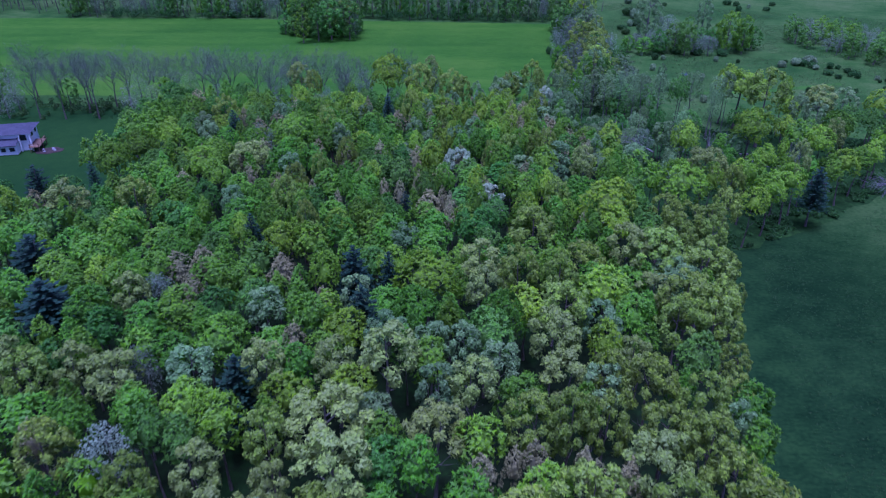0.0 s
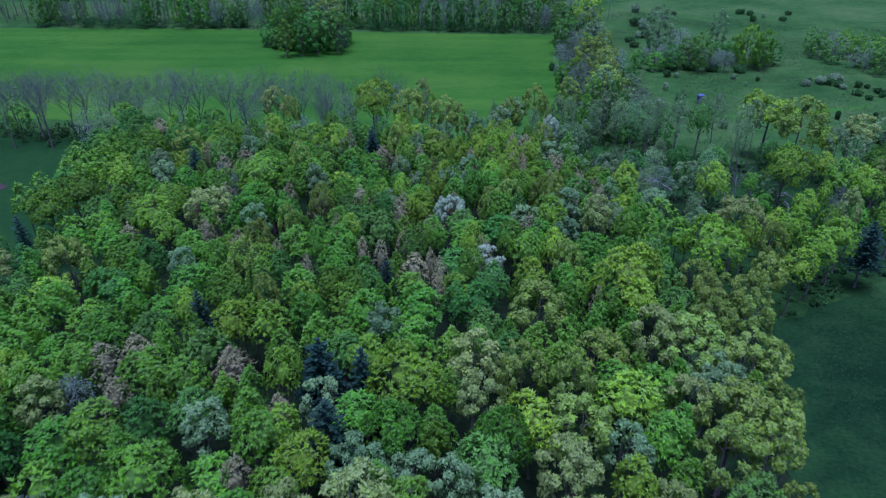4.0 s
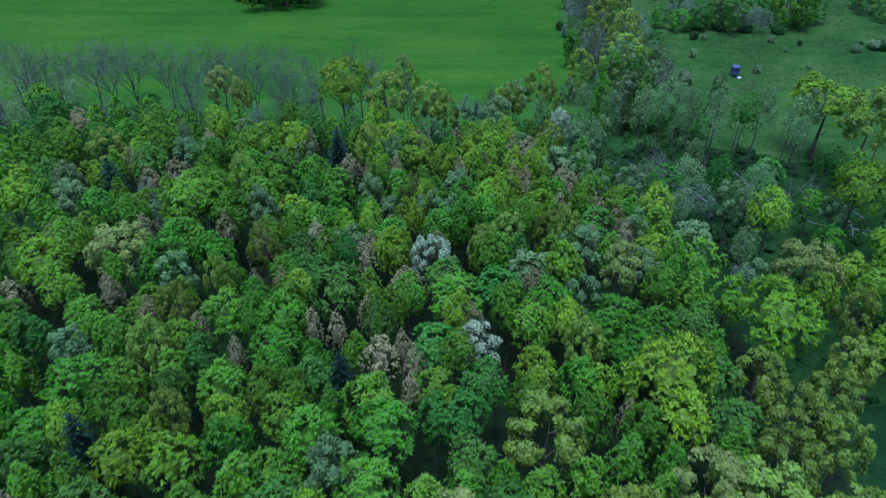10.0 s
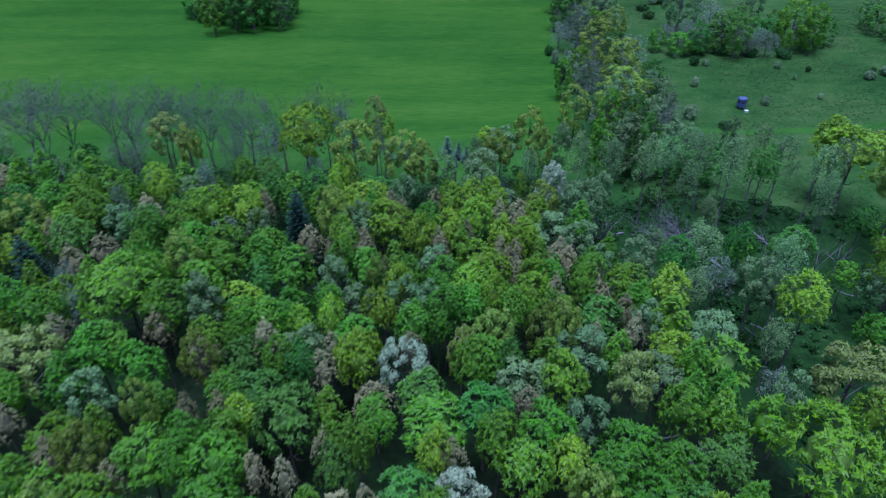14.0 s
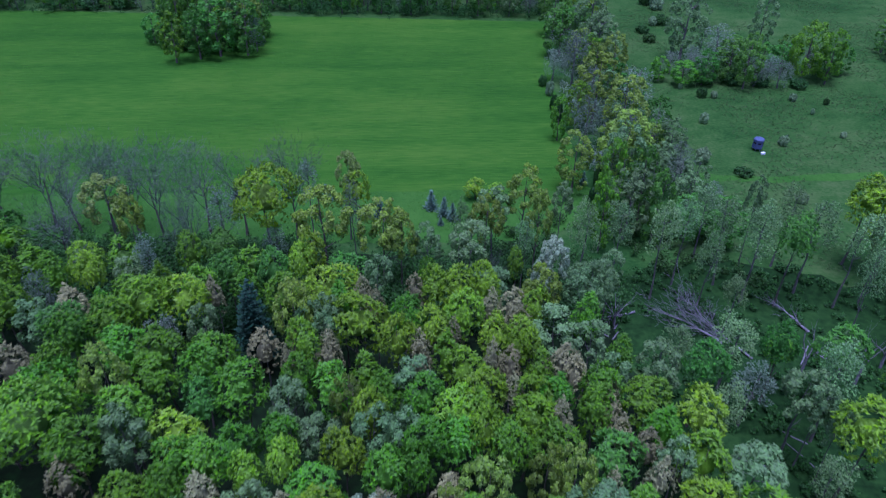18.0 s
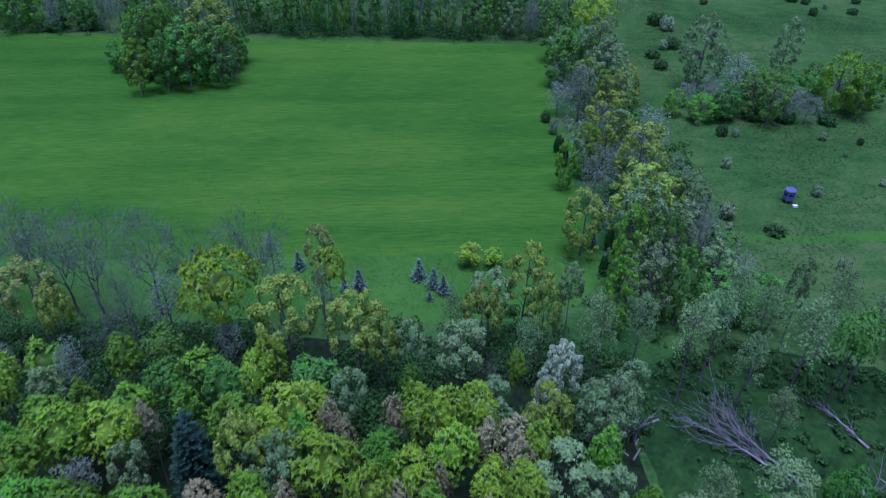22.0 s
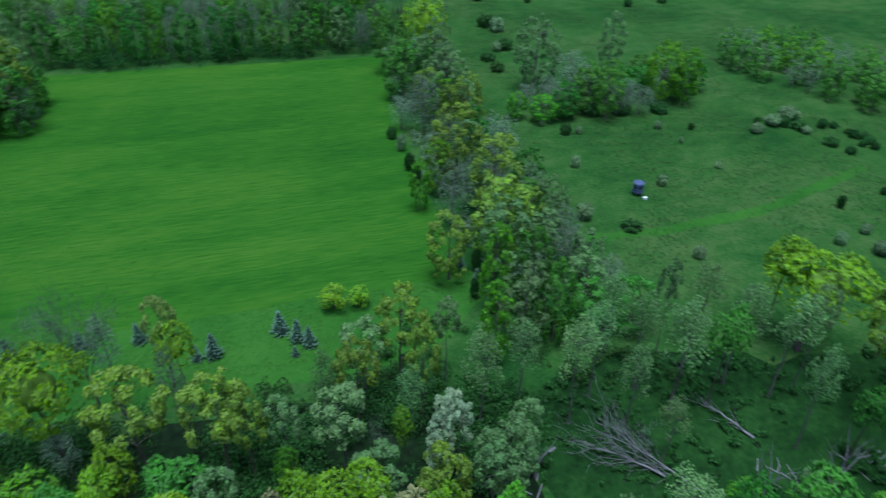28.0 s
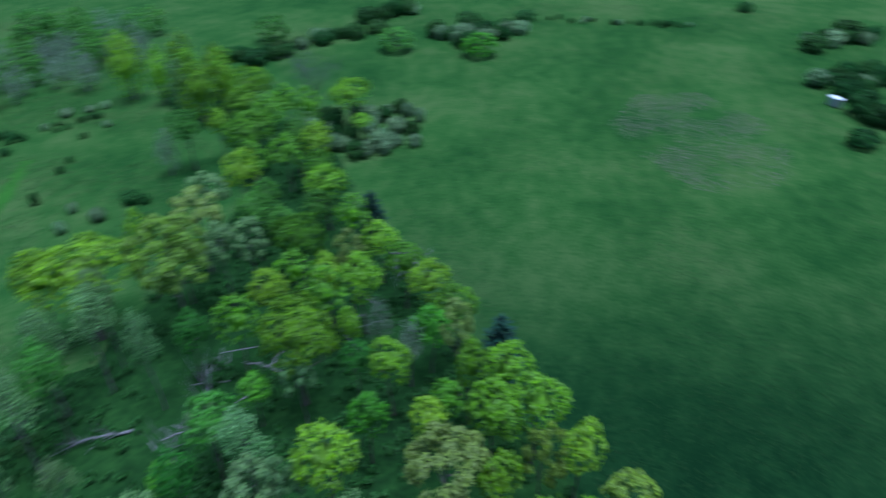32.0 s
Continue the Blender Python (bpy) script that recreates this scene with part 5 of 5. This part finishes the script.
for x, y, h, seed in [(45.4, 125.7, 5.5, 71), (50.1, 123.8, 6.5, 72), (54.0, 126.0, 5.0, 73), (27.5, 133.0, 4.5, 74)]:
    rng = np.random.default_rng(seed)
    stem = [(0, 0, 0, 0.05, 0.1, h * 0.35, 0.16, 0.12)]
    snag = new("dead_snag")
    snag.matrix_basis = pose(x, y, 0, 0, 0, seed * 40)
    for k in range(4):
        limbs = []
        branch(rng, limbs, (0.05, 0.1, h * 0.33), (math.cos(k * 1.7) * 0.5, math.sin(k * 1.7) * 0.5, 1), h * 0.6, 0.075, 1, 3, 2, 0.4, 0.1, 0.5)
        child("limb", mesh_of("limb", *tubes(limbs, 4), DEAD_WOOD), snag)
    child("trunk", mesh_of("trunk", *tubes(stem, 8), DEAD_WOOD), snag)
    tagged(snag, "bleached standing dead tree with forked bare limbs", "dead tree", "dead trees")
LOG_RNG = np.random.default_rng(81)
for x, y, n, wide in [(27.5, 99.8, 7, 1.6), (56.5, 126.5, 6, 3.0), (47.5, 128.5, 4, 2.0), (38.5, 116.5, 3, 3.0), (26.0, 131.5, 3, 2.0), (66.0, 112.0, 4, 2.0), (58.0, 121.0, 6, 3.0)]:
    for k in range(n):
        ln, th = LOG_RNG.uniform(1.5, 4.5), LOG_RNG.uniform(0.05, 0.10)
        segs = [(-ln / 2, 0, th, 0, LOG_RNG.normal() * 0.1, th, th, th * 0.9), (0, 0, th, ln / 2, LOG_RNG.normal() * 0.25, th * 0.9, th * 0.9, th * 0.6)]
        log = new("log", mesh_of("log", *tubes(segs, 7), DEAD_WOOD))
        log.matrix_basis = pose(x + LOG_RNG.normal() * wide, y + LOG_RNG.normal() * wide * 0.6, 0.03, 0, 0, LOG_RNG.uniform(0, 180))
        tagged(log, "pale fallen log lying on the leaf litter", "log", "fallen logs")


# ---- built things ----
def box(bm, x0, x1, y0, y1, z0, z1):
    r = bmesh.ops.create_cube(bm, size=1)
    for v in r["verts"]:
        v.co = Vector((x0 if v.co.x < 0 else x1, y0 if v.co.y < 0 else y1, z0 if v.co.z < 0 else z1))


def box_part(name, dims, material, parent, label="", bevel=0.0):
    bm = bmesh.new()
    box(bm, *dims)
    if bevel:
        bmesh.ops.bevel(bm, geom=bm.edges[:], offset=bevel, segments=1, affect="EDGES")
    return part(name, bm, material, parent, label)


def prism(bm, pts, z0, z1, top=1.0):
    low = [bm.verts.new((x, y, z0)) for x, y in pts]
    high = [bm.verts.new((x * top, y * top, z1)) for x, y in pts]
    n = len(pts)
    bm.faces.new(low[::-1])
    bm.faces.new(high)
    for i in range(n):
        bm.faces.new((low[i], low[(i + 1) % n], high[(i + 1) % n], high[i]))


BLIND_CLOTH = rough_material("blue_grey_panel", (0.055, 0.075, 0.15), (0.085, 0.11, 0.20), 4, 0.7, 0.15)
BLACK = rough_material("dark_opening", (0.006, 0.006, 0.008), (0.012, 0.012, 0.014), 4, 0.9, 0.1)
WHITE = rough_material("white_siding", (0.62, 0.66, 0.70), (0.76, 0.80, 0.84), 3, 0.6, 0.1, (0.3, 0.3, 6))
SHINGLE = rough_material("grey_shingles", (0.035, 0.038, 0.055), (0.065, 0.07, 0.095), 5, 0.9, 0.4)
DECK_WOOD = rough_material("weathered_deck_wood", (0.10, 0.06, 0.04), (0.19, 0.12, 0.08), 4, 0.8, 0.3, (1, 6, 1))
SOIL = rough_material("dark_mulch", (0.02, 0.016, 0.014), (0.05, 0.036, 0.03), 4, 0.95, 0.6)
STEEL = rough_material("grey_metal", (0.30, 0.32, 0.36), (0.45, 0.47, 0.52), 3, 0.4, 0.05, (1, 1, 1), 0.6)
GLASS, _gn, _gl, _gb = nodes_of("window_glass")
_gb.inputs["Base Color"].default_value = (0.02, 0.025, 0.03, 1)
_gb.inputs["Roughness"].default_value = 0.06

# hunting blind on a short stand
blind = new("hunting_blind")
blind.matrix_basis = pose(61.0, 175.0, 0, 0, 0, 20) @ Matrix.Scale(0.82, 4)
six = [(math.cos(radians(60 * k + 30)), math.sin(radians(60 * k + 30))) for k in range(6)]
bm = bmesh.new()
prism(bm, [(x * 1.05, y * 1.05) for x, y in six], 0.55, 2.35, 0.96)
bmesh.ops.bevel(bm, geom=bm.edges[:], offset=0.04, segments=1, affect="EDGES")
part("shell", bm, BLIND_CLOTH, blind)
bm = bmesh.new()
prism(bm, [(x * 1.1, y * 1.1) for x, y in six], 2.352, 2.50, 0.86)
part("roof", bm, BLIND_CLOTH, blind, "slightly pitched blue-grey lid")
for k in range(6):
    m = Matrix.Rotation(radians(60 * k), 4, "Z")
    bm = bmesh.new()
    box(bm, 0.86, 0.925, -0.30, 0.30, 1.55, 1.85)
    bmesh.ops.transform(bm, matrix=m, verts=bm.verts[:])
    part("window", bm, BLACK, blind, "narrow black window slit")
for x, y in six[::1]:
    bm = bmesh.new()
    box(bm, x * 0.85 - 0.04, x * 0.85 + 0.04, y * 0.85 - 0.04, y * 0.85 + 0.04, 0, 0.55)
    part("leg", bm, STEEL, blind)
tagged(blind, "blue-grey six-sided hunting blind on short legs in the meadow", "hunting blind")
tote = new("white_tote")
tote.matrix_basis = pose(61.4, 173.4, 0, 0, 0, 10)
box_part("bin", (-0.3, 0.3, -0.2, 0.2, 0.0, 0.3), WHITE, tote, "", 0.03)
box_part("lid", (-0.33, 0.33, -0.23, 0.23, 0.302, 0.36), WHITE, tote, "flat white lid", 0.02)
tagged(tote, "small white storage tote on the grass", "tote")

# house with deck at the lawn
house = new("house")
house.matrix_basis = pose(-88.2, 131.4, 0, 0, 0, 12) @ Matrix.Diagonal((0.95, 0.9, 0.70, 1))


def window(x0, x1, z0, z1, y, parent, normal=-1):
    w = box_part("window", (x0, x1, y - 0.05, y + 0.05, z0, z1), WHITE, parent, "white framed window")
    box_part("pane", (x0 + 0.1, x1 - 0.1, y + normal * 0.06 - 0.02, y + normal * 0.06 + 0.02, z0 + 0.1, z1 - 0.1), GLASS, w)


box_part("wall", (-9, 7, -4.2, 2.0, 0, 5.2), WHITE, house, "white siding walls")
bm = bmesh.new()
vs = [bm.verts.new(p) for p in [(-9.7, -5.0, 5.1), (7.7, -5.0, 5.1), (7.7, 2.8, 5.1), (-9.7, 2.8, 5.1), (-7.5, -1.1, 6.6), (3.4, -1.1, 6.6)]]
for f in ((0, 1, 5, 4), (1, 2, 5), (2, 3, 4, 5), (3, 0, 4), (3, 2, 1, 0)):
    bm.faces.new([vs[i] for i in f])
part("roof", bm, SHINGLE, house, "dark grey shingled hipped roof")
bm = bmesh.new()
box(bm, -4.4, -4.0, -1.3, -0.9, 6.2, 7.2)
part("vent_pipe", bm, STEEL, house)
bm = bmesh.new()
vs = [bm.verts.new(p) for p in [(1.4, -7.0, 2.7), (5.2, -7.0, 2.7), (5.2, -4.25, 3.6), (1.4, -4.25, 3.6), (1.4, -7.0, 2.85), (5.2, -7.0, 2.85), (5.2, -4.25, 3.75), (1.4, -4.25, 3.75)]]
for f in ((0, 1, 5, 4), (4, 5, 6, 7), (3, 2, 1, 0), (0, 4, 7, 3), (1, 2, 6, 5), (2, 3, 7, 6)):
    bm.faces.new([vs[i] for i in f])
part("porch_roof", bm, SHINGLE, house, "lower lean-to roof over the porch")
box_part("porch_wall", (1.6, 5.0, -6.4, -4.2, 0, 2.69), WHITE, house)
for x0, x1, z0, z1, y in [(-7.5, -5.8, 3.2, 4.5, -4.22), (-3.6, -2.0, 3.2, 4.5, -4.22), (4.9, 6.7, 2.9, 4.7, -4.22), (-0.9, 1.0, 3.6, 4.5, -4.22), (-1.0, 0.9, 0.9, 2.3, -4.22), (-7.5, -5.8, 0.9, 2.3, -4.22), (-4.2, -1.8, 0.1, 2.3, -4.22), (1.9, 3.0, 0.9, 2.2, -6.42), (3.5, 4.7, 0.9, 2.2, -6.42)]:
    window(x0, x1, z0, z1, y, house)
for y0, y1 in ((-2.6, -1.2), (0.0, 1.4)):
    w = box_part("window", (6.95, 7.05, y0, y1, 3.2, 4.5), WHITE, house, "white framed window")
    box_part("pane", (7.04, 7.08, y0 + 0.1, y1 - 0.1, 3.3, 4.4), GLASS, w)
for x in (5.4, 7.45):
    box_part("porch_post", (x - 0.12, x + 0.12, -4.9, -4.66, 0, 5.09), WHITE, house, "white porch post")
tagged(house, "white two-storey house with grey shingled roof at the lawn", "house")
deck = new("deck")
deck.matrix_basis = house.matrix_basis
for k in range(7):
    box_part("plank", (7.1 + k * 0.3, 7.1 + k * 0.3 + 0.285, -6.2, -0.6, 1.6, 1.65), DECK_WOOD, deck)
for x, y in [(7.3, -6.0), (9.0, -6.0), (9.0, -0.8), (9.0, -3.4)]:
    box_part("post", (x - 0.07, x + 0.07, y - 0.07, y + 0.07, 0, 2.5), DECK_WOOD, deck)
box_part("rail", (7.2, 9.1, -6.06, -5.94, 2.4, 2.5), DECK_WOOD, deck)
box_part("rail", (8.94, 9.06, -5.9, -0.7, 2.4, 2.5), DECK_WOOD, deck)
tagged(deck, "weathered brown wooden deck with railing beside the house", "deck")
bm = bmesh.new()
prism(bm, [(2.1 * math.cos(k * 0.314) * (1 + 0.12 * math.sin(k * 2.1)), 1.7 * math.sin(k * 0.314) * (1 + 0.1 * math.cos(k * 1.7))) for k in range(20)], 0.036, 0.16, 0.94)
bed = part("flower_bed", bm, SOIL)
bed.matrix_basis = pose(-77.4, 128.6, 0, 0, 0, 10) @ Matrix.Diagonal((1.25, 1.0, 1, 1))
tagged(bed, "dark mulched garden bed on the lawn", "garden bed")
ROCK = rough_material("pale_boulder", (0.12, 0.12, 0.13), (0.24, 0.24, 0.26), 5, 0.8, 0.4)
for x, y, s in [(-74.2, 128.9, 0.34), (-73.7, 128.3, 0.3), (-74.5, 129.3, 0.3), (-75.4, 127.6, 0.26), (-76.1, 128.6, 0.28)]:
    bm = bmesh.new()
    bmesh.ops.create_icosphere(bm, subdivisions=2, radius=s)
    for v in bm.verts:
        v.co *= 1 + 0.25 * noise.noise(v.co * 2.5 + Vector((x, y, 0)))
        v.co.z = max(v.co.z * 0.7, -0.2 * s) + 0.2 * s
    rock = part("boulder", bm, ROCK)
    rock.matrix_basis = pose(x - 2.4, y + 0.2, 0.155)
    tagged(rock, "pale rounded boulder set in the garden bed", "boulder", "garden boulders")

# small pool in the ditch, and a pale water tank by the bushes
WATER, _wn, _wl, _wb = nodes_of("still_water")
_wb.inputs["Base Color"].default_value = (0.03, 0.045, 0.05, 1)
_wb.inputs["Roughness"].default_value = 0.04
sheet("pool", [(133.5, 151.6), (137.5, 152.6), (139.5, 154.6), (136.5, 155.4), (133.0, 154.0)], 0.05, WATER, "small pool of still water in a ditch", 0.25, 0.8, 8)
tank = new("water_tank")
tank.matrix_basis = pose(130.3, 39.6, 0, 0, 0, 25)
box_part("body", (-1.0, 1.0, -0.6, 0.6, 0.15, 1.6), STEEL, tank, "grey-blue metal body", 0.06)
box_part("lid", (-1.05, 1.05, -0.65, 0.65, 1.602, 1.72), WHITE, tank, "pale flat lid", 0.03)
for x, y in [(-0.9, -0.5), (0.9, -0.5), (-0.9, 0.5), (0.9, 0.5)]:
    box_part("foot", (x - 0.06, x + 0.06, y - 0.06, y + 0.06, 0, 0.15), STEEL, tank)
tagged(tank, "pale box-shaped water tank beside bushes on the pasture", "water tank")
